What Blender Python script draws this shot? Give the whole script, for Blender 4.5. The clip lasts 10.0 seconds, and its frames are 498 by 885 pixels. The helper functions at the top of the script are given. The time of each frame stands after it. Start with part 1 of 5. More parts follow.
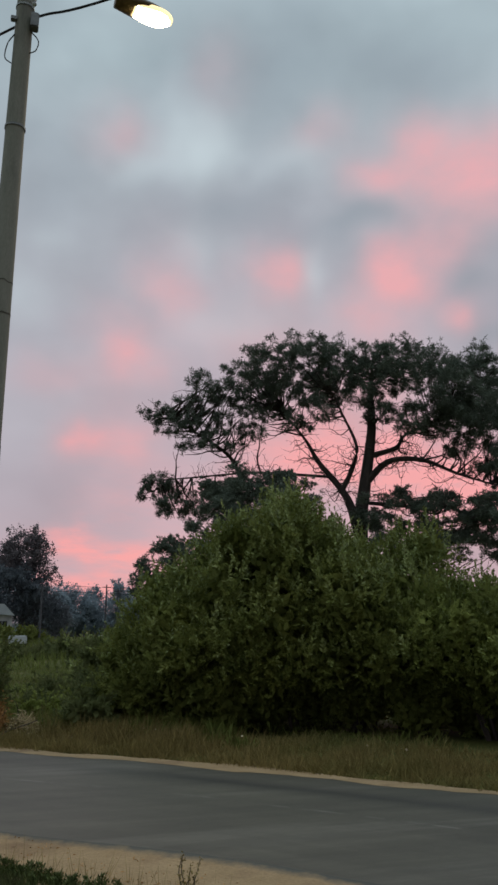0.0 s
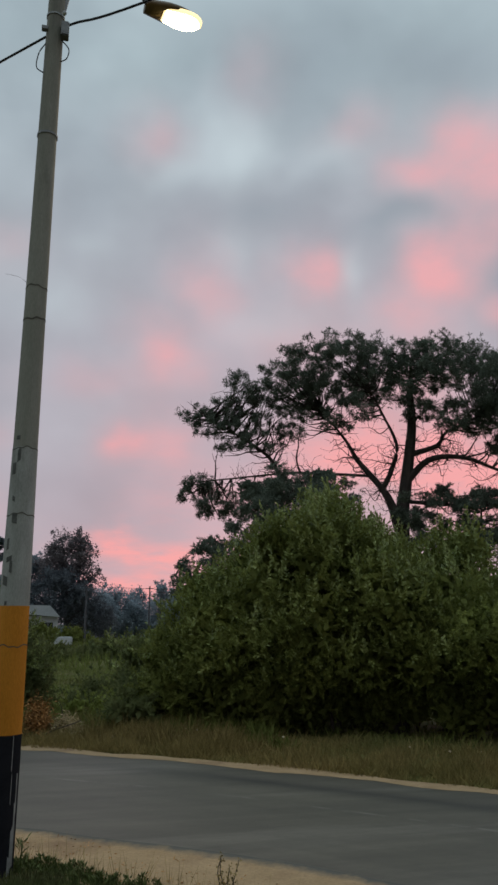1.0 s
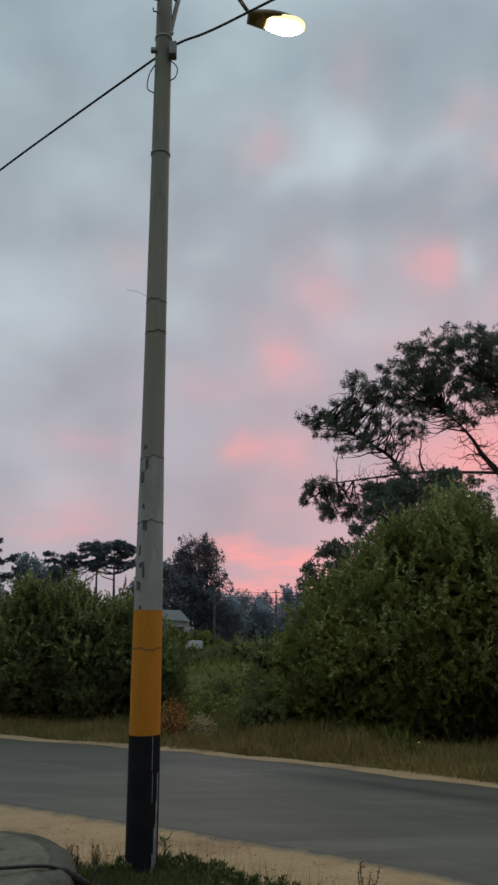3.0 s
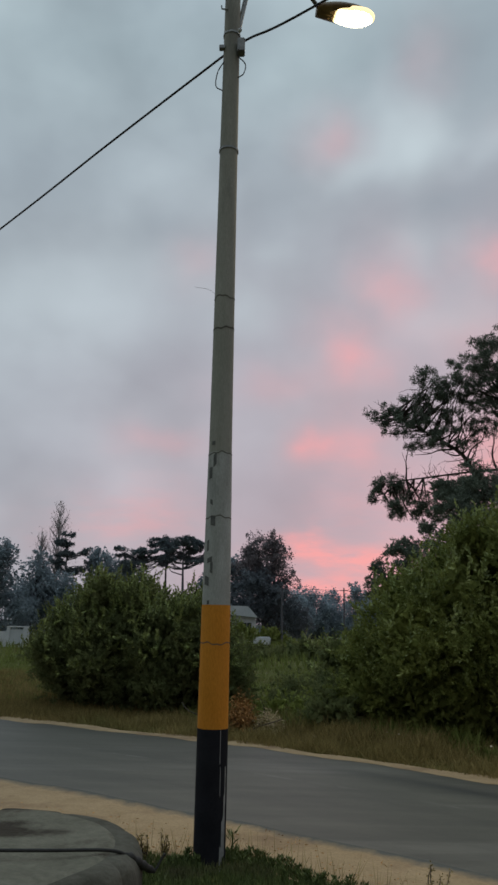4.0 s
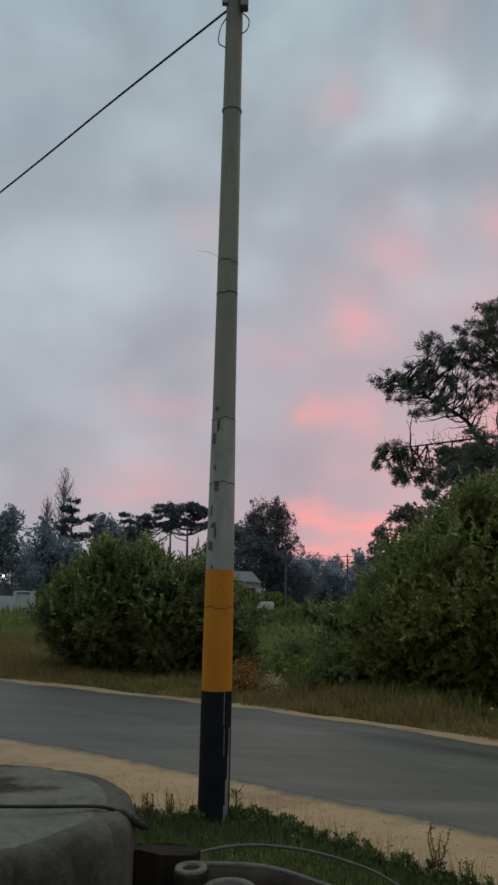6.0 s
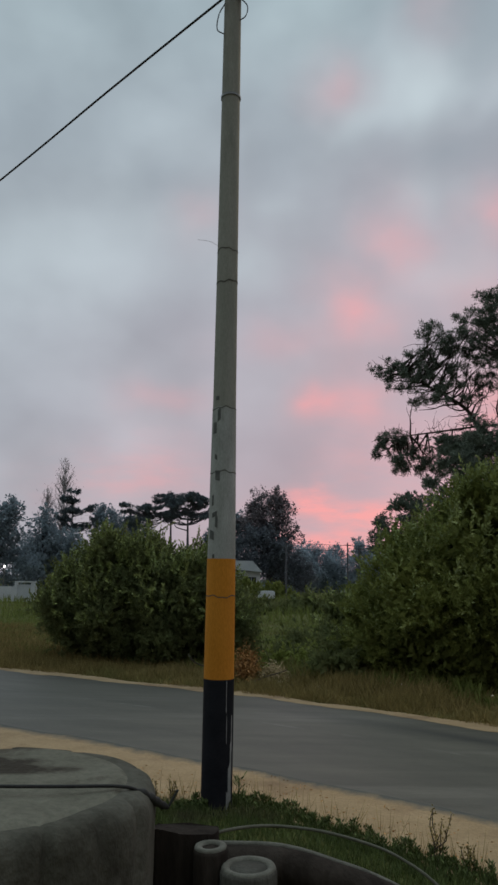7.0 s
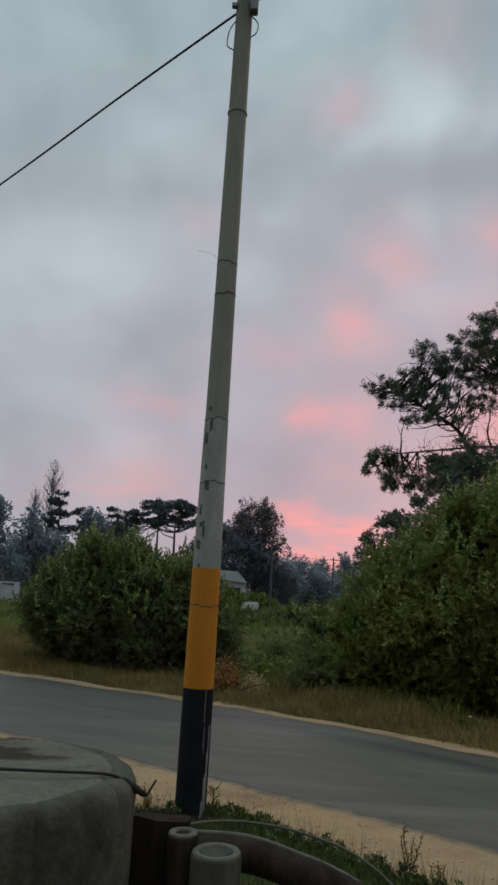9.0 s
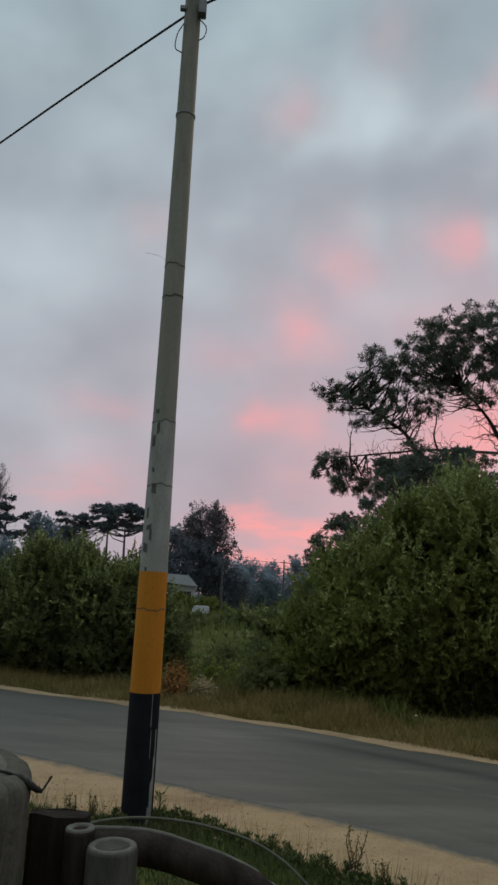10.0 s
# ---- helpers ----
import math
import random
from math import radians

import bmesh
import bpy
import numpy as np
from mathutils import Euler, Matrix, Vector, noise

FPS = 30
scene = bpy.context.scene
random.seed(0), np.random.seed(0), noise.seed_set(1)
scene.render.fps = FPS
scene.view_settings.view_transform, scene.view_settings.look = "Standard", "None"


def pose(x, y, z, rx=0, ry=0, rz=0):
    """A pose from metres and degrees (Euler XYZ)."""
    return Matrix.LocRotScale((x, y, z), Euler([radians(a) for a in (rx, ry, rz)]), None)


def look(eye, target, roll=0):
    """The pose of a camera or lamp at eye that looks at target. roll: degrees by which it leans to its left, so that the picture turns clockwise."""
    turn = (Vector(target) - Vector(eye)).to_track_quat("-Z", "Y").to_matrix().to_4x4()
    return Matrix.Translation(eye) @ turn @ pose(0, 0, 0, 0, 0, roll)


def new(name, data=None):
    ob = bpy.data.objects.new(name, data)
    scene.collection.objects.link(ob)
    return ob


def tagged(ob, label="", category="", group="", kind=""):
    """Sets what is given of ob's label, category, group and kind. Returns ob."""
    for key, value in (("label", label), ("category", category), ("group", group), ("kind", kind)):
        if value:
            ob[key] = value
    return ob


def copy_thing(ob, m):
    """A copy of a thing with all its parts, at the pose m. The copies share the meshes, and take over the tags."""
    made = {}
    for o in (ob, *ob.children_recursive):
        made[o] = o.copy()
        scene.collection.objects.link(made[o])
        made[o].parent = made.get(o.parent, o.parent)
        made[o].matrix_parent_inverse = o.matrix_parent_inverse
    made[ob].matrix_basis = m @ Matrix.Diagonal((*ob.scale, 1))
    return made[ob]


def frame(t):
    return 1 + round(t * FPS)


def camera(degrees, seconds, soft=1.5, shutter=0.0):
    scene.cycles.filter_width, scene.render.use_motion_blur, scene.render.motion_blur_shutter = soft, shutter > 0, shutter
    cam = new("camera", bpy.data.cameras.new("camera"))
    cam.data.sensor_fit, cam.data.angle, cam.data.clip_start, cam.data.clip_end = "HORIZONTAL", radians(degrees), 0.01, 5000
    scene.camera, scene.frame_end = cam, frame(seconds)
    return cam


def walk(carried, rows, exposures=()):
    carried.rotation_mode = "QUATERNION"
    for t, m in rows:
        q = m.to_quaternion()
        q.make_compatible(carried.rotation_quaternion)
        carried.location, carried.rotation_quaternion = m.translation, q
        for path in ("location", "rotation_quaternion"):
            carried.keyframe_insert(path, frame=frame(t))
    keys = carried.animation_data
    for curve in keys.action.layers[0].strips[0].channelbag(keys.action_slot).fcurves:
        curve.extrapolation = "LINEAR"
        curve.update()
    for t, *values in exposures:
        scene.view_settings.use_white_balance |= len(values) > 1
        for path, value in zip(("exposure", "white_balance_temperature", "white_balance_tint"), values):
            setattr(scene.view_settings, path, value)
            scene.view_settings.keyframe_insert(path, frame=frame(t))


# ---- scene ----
cam = camera(36.3, 10.0, soft=2.7)
PATH = [
    (0, (-0.033, 1.245, 2.603), (0.5502, 3.1010, 3.0668), 0.23),
    (0.5, (0.021, 1.242, 2.602), (0.5567, 3.1121, 3.0666), -0.01),
    (1, (0.046, 1.240, 2.602), (0.5272, 3.1247, 3.0671), 0.03),
    (1.5, (0.073, 1.240, 2.601), (0.5221, 3.1321, 3.0681), -0.30),
    (2, (0.071, 1.240, 2.600), (0.4635, 3.1443, 3.0686), -0.81),
    (2.5, (0.072, 1.250, 2.598), (0.3773, 3.1692, 3.0706), -1.12),
    (3, (0.026, 1.258, 2.594), (0.1977, 3.1933, 3.0686), -0.21),
    (3.2, (0.026, 1.263, 2.594), (0.1299, 3.2031, 3.0685), -0.10),
    (4.5, (0.030, 1.285, 2.584), (0.0133, 3.2332, 3.0361), 1.27),
    (5, (0.036, 1.300, 2.586), (0.0190, 3.2530, 3.0168), 1.27),
    (5.5, (0.036, 1.305, 2.583), (0.0197, 3.2635, 2.9882), 1.26),
    (7, (0.021, 1.302, 2.574), (0.0067, 3.2705, 2.9270), 0.85),
    (7.5, (0.018, 1.280, 2.579), (0.0026, 3.2482, 2.9337), 0.91),
    (8, (0.028, 1.270, 2.576), (0.0126, 3.2382, 2.9307), 1.14),
    (8.5, (0.022, 1.250, 2.576), (0.0074, 3.2171, 2.9369), 2.39),
    (9, (0.025, 1.231, 2.578), (0.0332, 3.1944, 2.9586), 3.40),
    (9.5, (0.037, 1.231, 2.573), (0.0818, 3.1917, 2.9648), 3.16),
    (10, (0.069, 1.222, 2.573), (0.2048, 3.1777, 2.9687), 2.70),
]
walk(cam, [(t, look(eye, target, roll)) for t, eye, target, roll in PATH])

# ---- world and lights ----
def nd(tree, kind, **values):
    n = tree.nodes.new(kind)
    for key, value in values.items():
        if key in n.inputs:
            n.inputs[key].default_value = value
    return n


def op(tree, operation, a, b=0.0, c=0.0):
    n = tree.nodes.new("ShaderNodeMath")
    n.operation = operation
    for i, value in enumerate((a, b, c)):
        if isinstance(value, (int, float)):
            n.inputs[i].default_value = value
        else:
            tree.links.new(value, n.inputs[i])
    return n.outputs[0]


def mix(tree, fac, a, b, mode="MIX"):
    n = tree.nodes.new("ShaderNodeMix")
    n.data_type, n.blend_type = "RGBA", mode
    for sock, value in ((n.inputs[0], fac), (n.inputs[6], a), (n.inputs[7], b)):
        if isinstance(value, (int, float)):
            sock.default_value = value
        elif isinstance(value, tuple):
            sock.default_value = (*value, 1) if len(value) == 3 else value
        else:
            tree.links.new(value, sock)
    return n.outputs[2]


# pink-lit patches of cloud: azimuth east of +y, elevation, half widths (degrees), strength
PINK_HIGH = [
    (32.3, 32.6, 4.6, 2.6, 0.55), (31, 35, 2.2, 1.6, 0.3), (27.3, 31.6, 3, 1.6, 0.4), (36.8, 31.6, 3.2, 2.6, 0.6), (29.8, 25.2, 2.3, 1.7, 0.85), (33.8, 22.3, 1.6, 1.3, 0.5),
    (26.8, 22.3, 3, 2, 0.42), (32.8, 27.6, 2.2, 2, 0.4), (19.7, 25.8, 2.0, 1.9, 0.6), (12.3, 24.8, 2.6, 3.2, 0.36), (8.1, 19.5, 2.5, 2.3, 0.55), (22.4, 35.3, 2.4, 1.6, 0.22),
    (6.3, 35.1, 2.2, 1.8, 0.28), (13.8, 40, 2.6, 2.2, 0.13), (-5, 26, 2.6, 2, 0.16), (18.5, 20, 4, 3, 0.25),
]
PINK_LOW = [
    (4.8, 13, 1.6, 1.1, 0.48), (7.8, 13.8, 2.6, 1.6, 0.4), (4.5, 6.4, 2.3, 1.2, 0.85), (8.2, 5.4, 2.4, 1.1, 0.8), (6.5, 2.8, 6, 1.4, 0.75), (12, 5.5, 2.5, 1.3, 0.5), (20.9, 12.7, 5, 2.6, 0.8),
    (28.5, 10.5, 5, 3, 0.85), (34.6, 9.4, 4, 3, 0.8), (27, 17, 5, 2.6, 0.35), (13, 10, 6, 2.5, 0.3), (-6.6, 12.6, 3, 1.4, 0.2), (-9.2, 7.2, 6, 2.2, 0.26), (2, 17, 4, 1.6, 0.18),
]
# paler, bluer openings in the cloud, and its shaded undersides
PALE = [(11.5, 35.2, 2.6, 2.6, 0.7), (14.1, 35.4, 2.2, 2.2, 0.6), (8.6, 33, 2, 1.5, 0.4), (20.7, 33.6, 2.2, 1.6, 0.4), (22.3, 25.6, 1.6, 1.6, 0.55), (14.8, 28.2, 2.6, 2, 0.35),
        (-0.5, 22.6, 3, 1.6, 0.35), (-14, 23, 8, 4, 0.45), (16, 22, 3.5, 1.8, 0.25), (3, 27, 2.5, 1.5, 0.25)]
SHADE = [(27.5, 28.8, 3.4, 1.2, 0.8), (34.8, 24.8, 1.8, 1.1, 0.6), (35.6, 20.6, 2.6, 1.4, 0.6), (18, 41, 7, 4, 0.5), (31, 39.2, 7, 3, 0.75), (-7.4, 28.7, 4, 2, 0.4),
         (16.5, 31, 3, 1.2, 0.45), (24, 28, 2.5, 1, 0.35), (2.5, 30, 3, 2, 0.3), (10, 22, 1.6, 1.2, 0.2), (-16, 32, 6, 2, 0.35)]

world = bpy.data.worlds.new("dusk_sky")
scene.world = world
world.use_nodes = True
wt = world.node_tree
wt.nodes.clear()
coord = wt.nodes.new("ShaderNodeTexCoord")
warp = nd(wt, "ShaderNodeTexNoise", Scale=5.0, Detail=3.0, Roughness=0.55)
wt.links.new(coord.outputs["Generated"], warp.inputs["Vector"])
sep = wt.nodes.new("ShaderNodeSeparateXYZ")
wt.links.new(coord.outputs["Generated"], sep.inputs[0])
wsep = wt.nodes.new("ShaderNodeSeparateColor")
wt.links.new(warp.outputs["Color"], wsep.inputs[0])
az = op(wt, "MULTIPLY", op(wt, "ARCTAN2", sep.outputs[0], sep.outputs[1]), 57.2958)
el = op(wt, "MULTIPLY", op(wt, "ARCSINE", sep.outputs[2]), 57.2958)
az_w = op(wt, "MULTIPLY_ADD", op(wt, "SUBTRACT", wsep.outputs[0], 0.5), 9.0, az)
el_w = op(wt, "MULTIPLY_ADD", op(wt, "SUBTRACT", wsep.outputs[1], 0.5), 7.0, el)


def patches(rows):
    total = 0.0
    for a, e, wa, we, strength in rows:
        u = op(wt, "DIVIDE", op(wt, "SUBTRACT", az_w, a), wa)
        v = op(wt, "DIVIDE", op(wt, "SUBTRACT", el_w, e), we)
        q = op(wt, "ADD", op(wt, "MULTIPLY", u, u), op(wt, "MULTIPLY", v, v))
        total = op(wt, "MULTIPLY_ADD", op(wt, "EXPONENT", op(wt, "MULTIPLY", q, -1.0)), strength, total)
    return total


cloud = nd(wt, "ShaderNodeTexNoise", Scale=4.2, Detail=4.0, Roughness=0.5)
stretch = nd(wt, "ShaderNodeMapping", Scale=(1.0, 1.0, 1.4))
wt.links.new(coord.outputs["Generated"], stretch.inputs[0])
wt.links.new(stretch.outputs[0], cloud.inputs["Vector"])
cloud_f = nd(wt, "ShaderNodeMapRange", **{"From Min": 0.33, "From Max": 0.68})
wt.links.new(cloud.outputs["Fac"], cloud_f.inputs[0])
fine = nd(wt, "ShaderNodeTexNoise", Scale=17.0, Detail=4.0, Roughness=0.6)
wt.links.new(stretch.outputs[0], fine.inputs["Vector"])
base = mix(wt, cloud_f.outputs[0], (0.292, 0.362, 0.405), (0.42, 0.515, 0.56))
lilac = nd(wt, "ShaderNodeMapRange", **{"From Min": 40.0, "From Max": 3.0})
wt.links.new(el, lilac.inputs[0])
warm_side = nd(wt, "ShaderNodeMapRange", **{"From Min": -20.0, "From Max": 12.0, "To Min": 0.36, "To Max": 0.98})
wt.links.new(az, warm_side.inputs[0])
base = mix(wt, op(wt, "MULTIPLY", lilac.outputs[0], warm_side.outputs[0]), base, (0.50, 0.385, 0.45))
pale_f = nd(wt, "ShaderNodeMapRange")
wt.links.new(patches(PALE), pale_f.inputs[0])
base = mix(wt, pale_f.outputs[0], base, (0.53, 0.61, 0.655))
shade_f = nd(wt, "ShaderNodeMapRange", **{"To Max": 0.8})
wt.links.new(patches(SHADE), shade_f.inputs[0])
base = mix(wt, shade_f.outputs[0], base, (0.275, 0.325, 0.375))
# soft billows
billow = nd(wt, "ShaderNodeTexNoise", Scale=8.0, Detail=2.0, Roughness=0.45)
wt.links.new(coord.outputs["Generated"], billow.inputs["Vector"])
base = mix(wt, 1.0, base, op(wt, "MULTIPLY_ADD", billow.outputs["Fac"], 0.34, 0.84), "MULTIPLY")
streak = nd(wt, "ShaderNodeTexNoise", Scale=15.0, Detail=4.0, Roughness=0.6)
streak_map = nd(wt, "ShaderNodeMapping", Scale=(1.0, 1.0, 3.6))
wt.links.new(coord.outputs["Generated"], streak_map.inputs[0])
wt.links.new(streak_map.outputs[0], streak.inputs["Vector"])
streak_f = nd(wt, "ShaderNodeMapRange", **{"From Min": 0.34, "From Max": 0.64, "To Min": 0.45, "To Max": 1.3})
wt.links.new(streak.outputs["Fac"], streak_f.inputs[0])
near_horizon = nd(wt, "ShaderNodeMapRange", **{"From Min": 16.0, "From Max": 7.0})
wt.links.new(el, near_horizon.inputs[0])
ripple = op(wt, "ADD", op(wt, "MULTIPLY", near_horizon.outputs[0], streak_f.outputs[0]), op(wt, "MULTIPLY", op(wt, "SUBTRACT", 1.0, near_horizon.outputs[0]), op(wt, "MULTIPLY_ADD", fine.outputs["Fac"], 1.1, 0.45)))
pink_s = op(wt, "MULTIPLY", op(wt, "ADD", patches(PINK_HIGH), patches(PINK_LOW)), ripple)
pink_f = nd(wt, "ShaderNodeMapRange", **{"From Max": 0.85})
wt.links.new(pink_s, pink_f.inputs[0])
low = nd(wt, "ShaderNodeMapRange", **{"From Min": 30.0, "From Max": 8.0})
wt.links.new(el, low.inputs[0])
pink = mix(wt, low.outputs[0], (0.77, 0.42, 0.45), (0.89, 0.375, 0.385))
sky_col = mix(wt, pink_f.outputs[0], base, pink)
# the overcast is brighter overhead than low down
zenith = nd(wt, "ShaderNodeMapRange", **{"From Min": 42.0, "From Max": 80.0, "To Min": 1.0, "To Max": 2.8})
wt.links.new(el, zenith.inputs[0])
# and dimmer low down, away from the sunset
opposite = nd(wt, "ShaderNodeMapRange", **{"From Min": 0.3, "From Max": -0.7, "To Min": 0.0, "To Max": 0.6})
wt.links.new(sep.outputs[1], opposite.inputs[0])
low_sky = nd(wt, "ShaderNodeMapRange", **{"From Min": 55.0, "From Max": 15.0})
wt.links.new(el, low_sky.inputs[0])
dimmer = op(wt, "SUBTRACT", 1.0, op(wt, "MULTIPLY", opposite.outputs[0], low_sky.outputs[0]))
dusk = wt.nodes.new("ShaderNodeTexSky")
dusk.sky_type, dusk.sun_disc, dusk.sun_elevation, dusk.sun_rotation = "NISHITA", False, radians(1.0), radians(22)
bg_cloud = nd(wt, "ShaderNodeBackground", Strength=1.0)
bg_sky = nd(wt, "ShaderNodeBackground", Strength=0.006)
wt.links.new(sky_col, bg_cloud.inputs[0])
wt.links.new(op(wt, "MULTIPLY", zenith.outputs[0], dimmer), bg_cloud.inputs[1])
wt.links.new(dusk.outputs[0], bg_sky.inputs[0])
both = wt.nodes.new("ShaderNodeAddShader")
wt.links.new(bg_cloud.outputs[0], both.inputs[0])
wt.links.new(bg_sky.outputs[0], both.inputs[1])
w_out = wt.nodes.new("ShaderNodeOutputWorld")
wt.links.new(both.outputs[0], w_out.inputs[0])

sun = new("sun", bpy.data.lights.new("sun", "SUN"))
sun.data.energy, sun.data.angle, sun.data.color = 0.12, radians(40), (1.0, 0.72, 0.68)
sun.matrix_world = look((0, 0, 0), (-0.37, -0.90, -0.30))

LAMP_AT = (1.56, 12.2, 12.74)
lamp_light = new("street_lamp_light", bpy.data.lights.new("street_lamp_light", "AREA"))
lamp_light.data.shape, lamp_light.data.size, lamp_light.data.size_y = "RECTANGLE", 0.3, 0.5
lamp_light.data.energy, lamp_light.data.color = 75, (1.0, 0.80, 0.52)
lamp_light.data.spread = radians(95)
lamp_light.matrix_world = look((LAMP_AT[0], LAMP_AT[1], LAMP_AT[2] - 0.16), (LAMP_AT[0], LAMP_AT[1] - 0.3, 0))


# ---- materials ----
def material(name, a, b, scale=6.0, rough=0.9, bump=0.2, grain=60.0, stretch=(1, 1, 1), third=None, island=0.0, obj=0.0, metal=0.0, trans=0.0, turn=0.0, spec=0.3):
    """Two colours mixed by coarse noise, fine grain over them, relief from both."""
    m = bpy.data.materials.new(name)
    m.use_nodes = True
    t = m.node_tree
    bsdf = t.nodes["Principled BSDF"]
    tc = t.nodes.new("ShaderNodeTexCoord")
    mp = nd(t, "ShaderNodeMapping", Scale=stretch, Rotation=(0, 0, turn))
    t.links.new(tc.outputs["Object"], mp.inputs[0])
    n1 = nd(t, "ShaderNodeTexNoise", Scale=scale, Detail=5.0, Roughness=0.6)
    n2 = nd(t, "ShaderNodeTexNoise", Scale=grain, Detail=3.0, Roughness=0.65)
    for n in (n1, n2):
        t.links.new(mp.outputs[0], n.inputs["Vector"])
    f = nd(t, "ShaderNodeMapRange", **{"From Min": 0.32, "From Max": 0.68})
    t.links.new(n1.outputs["Fac"], f.inputs[0])
    col = mix(t, f.outputs[0], a, b)
    if third:
        n3 = nd(t, "ShaderNodeTexNoise", Scale=scale * 0.31, Detail=6.0, Roughness=0.7)
        t.links.new(mp.outputs[0], n3.inputs["Vector"])
        f3 = nd(t, "ShaderNodeMapRange", **{"From Min": 0.52, "From Max": 0.66})
        t.links.new(n3.outputs["Fac"], f3.inputs[0])
        col = mix(t, f3.outputs[0], col, third)
    g = op(t, "MULTIPLY_ADD", n2.outputs["Fac"], 0.7, 0.65)
    col = mix(t, 1.0, col, g, "MULTIPLY")
    if island or obj:
        info = t.nodes.new("ShaderNodeNewGeometry" if island else "ShaderNodeObjectInfo")
        r = op(t, "MULTIPLY_ADD", info.outputs["Random Per Island" if island else "Random"], 2 * (island or obj), 1 - (island or obj))
        col = mix(t, 1.0, col, r, "MULTIPLY")
    t.links.new(col, bsdf.inputs["Base Color"])
    bsdf.inputs["Specular IOR Level"].default_value = spec
    bsdf.inputs["Roughness"].default_value, bsdf.inputs["Metallic"].default_value = rough, metal
    if bump:
        bp = nd(t, "ShaderNodeBump", Strength=bump, Distance=0.02)
        t.links.new(op(t, "ADD", n1.outputs["Fac"], op(t, "MULTIPLY", n2.outputs["Fac"], 0.5)), bp.inputs["Height"])
        t.links.new(bp.outputs[0], bsdf.inputs["Normal"])
    if trans:
        tr = t.nodes.new("ShaderNodeBsdfTranslucent")
        t.links.new(col, tr.inputs[0])
        ms = nd(t, "ShaderNodeMixShader", Fac=trans)
        t.links.new(bsdf.outputs[0], ms.inputs[1])
        t.links.new(tr.outputs[0], ms.inputs[2])
        t.links.new(ms.outputs[0], t.nodes["Material Output"].inputs[0])
    return m


ROAD_TURN = radians(34)
M_ASPHALT = material("worn_asphalt", (0.052, 0.048, 0.037), (0.080, 0.074, 0.057), 1.4, 0.62, 0.25, 40, (0.16, 1.6, 1), (0.105, 0.098, 0.080), turn=ROAD_TURN, spec=0.5)


def wheel_tracks(m):
    """Paler and darker streaks that run along the road, and a worn thin line."""
    t = m.node_tree
    bsdf = t.nodes["Principled BSDF"]
    base = bsdf.inputs["Base Color"].links[0].from_socket
    at = t.nodes.new("ShaderNodeAttribute")
    at.attribute_name = "across"
    tc = t.nodes.new("ShaderNodeTexCoord")
    sp = t.nodes.new("ShaderNodeSeparateXYZ")
    t.links.new(tc.outputs["Object"], sp.inputs[0])
    cb = t.nodes.new("ShaderNodeCombineXYZ")
    t.links.new(op(t, "MULTIPLY", at.outputs["Fac"], 8.0), cb.inputs[0])
    t.links.new(op(t, "MULTIPLY", sp.outputs[0], 0.22), cb.inputs[1])
    n = nd(t, "ShaderNodeTexNoise", Scale=1.0, Detail=5.0, Roughness=0.6)
    t.links.new(cb.outputs[0], n.inputs["Vector"])
    f = nd(t, "ShaderNodeMapRange", **{"From Min": 0.3, "From Max": 0.7, "To Min": 0.80, "To Max": 1.20})
    t.links.new(n.outputs["Fac"], f.inputs[0])
    col = mix(t, 1.0, base, f.outputs[0], "MULTIPLY")
    off = op(t, "DIVIDE", op(t, "SUBTRACT", at.outputs["Fac"], 0.57), 0.007)
    line = op(t, "EXPONENT", op(t, "MULTIPLY", op(t, "MULTIPLY", off, off), -1.0))
    worn = nd(t, "ShaderNodeMapRange", **{"From Min": 0.5, "From Max": 0.62, "To Max": 0.6})
    wn = nd(t, "ShaderNodeTexNoise", Scale=0.9, Detail=6.0, Roughness=0.7)
    t.links.new(tc.outputs["Object"], wn.inputs["Vector"])
    t.links.new(wn.outputs["Fac"], worn.inputs[0])
    col = mix(t, op(t, "MULTIPLY", line, worn.outputs[0]), col, (0.17, 0.165, 0.14))
    # tar stains in the far lane
    off = op(t, "DIVIDE", op(t, "SUBTRACT", at.outputs["Fac"], 0.80), 0.055)
    lane = op(t, "EXPONENT", op(t, "MULTIPLY", op(t, "MULTIPLY", off, off), -1.0))
    east = nd(t, "ShaderNodeMapRange", **{"From Min": 0.0, "From Max": 3.5, "To Max": 1.3})
    t.links.new(sp.outputs[0], east.inputs[0])
    tar = op(t, "MULTIPLY", op(t, "MULTIPLY", lane, east.outputs[0]), n.outputs["Fac"])
    t.links.new(mix(t, tar, col, (0.020, 0.019, 0.017)), bsdf.inputs["Base Color"])


wheel_tracks(M_ASPHALT)
M_SAND = material("sandy_shoulder", (0.262, 0.182, 0.100), (0.325, 0.232, 0.134), 2.2, 0.95, 0.5, 30, third=(0.20, 0.13, 0.076))


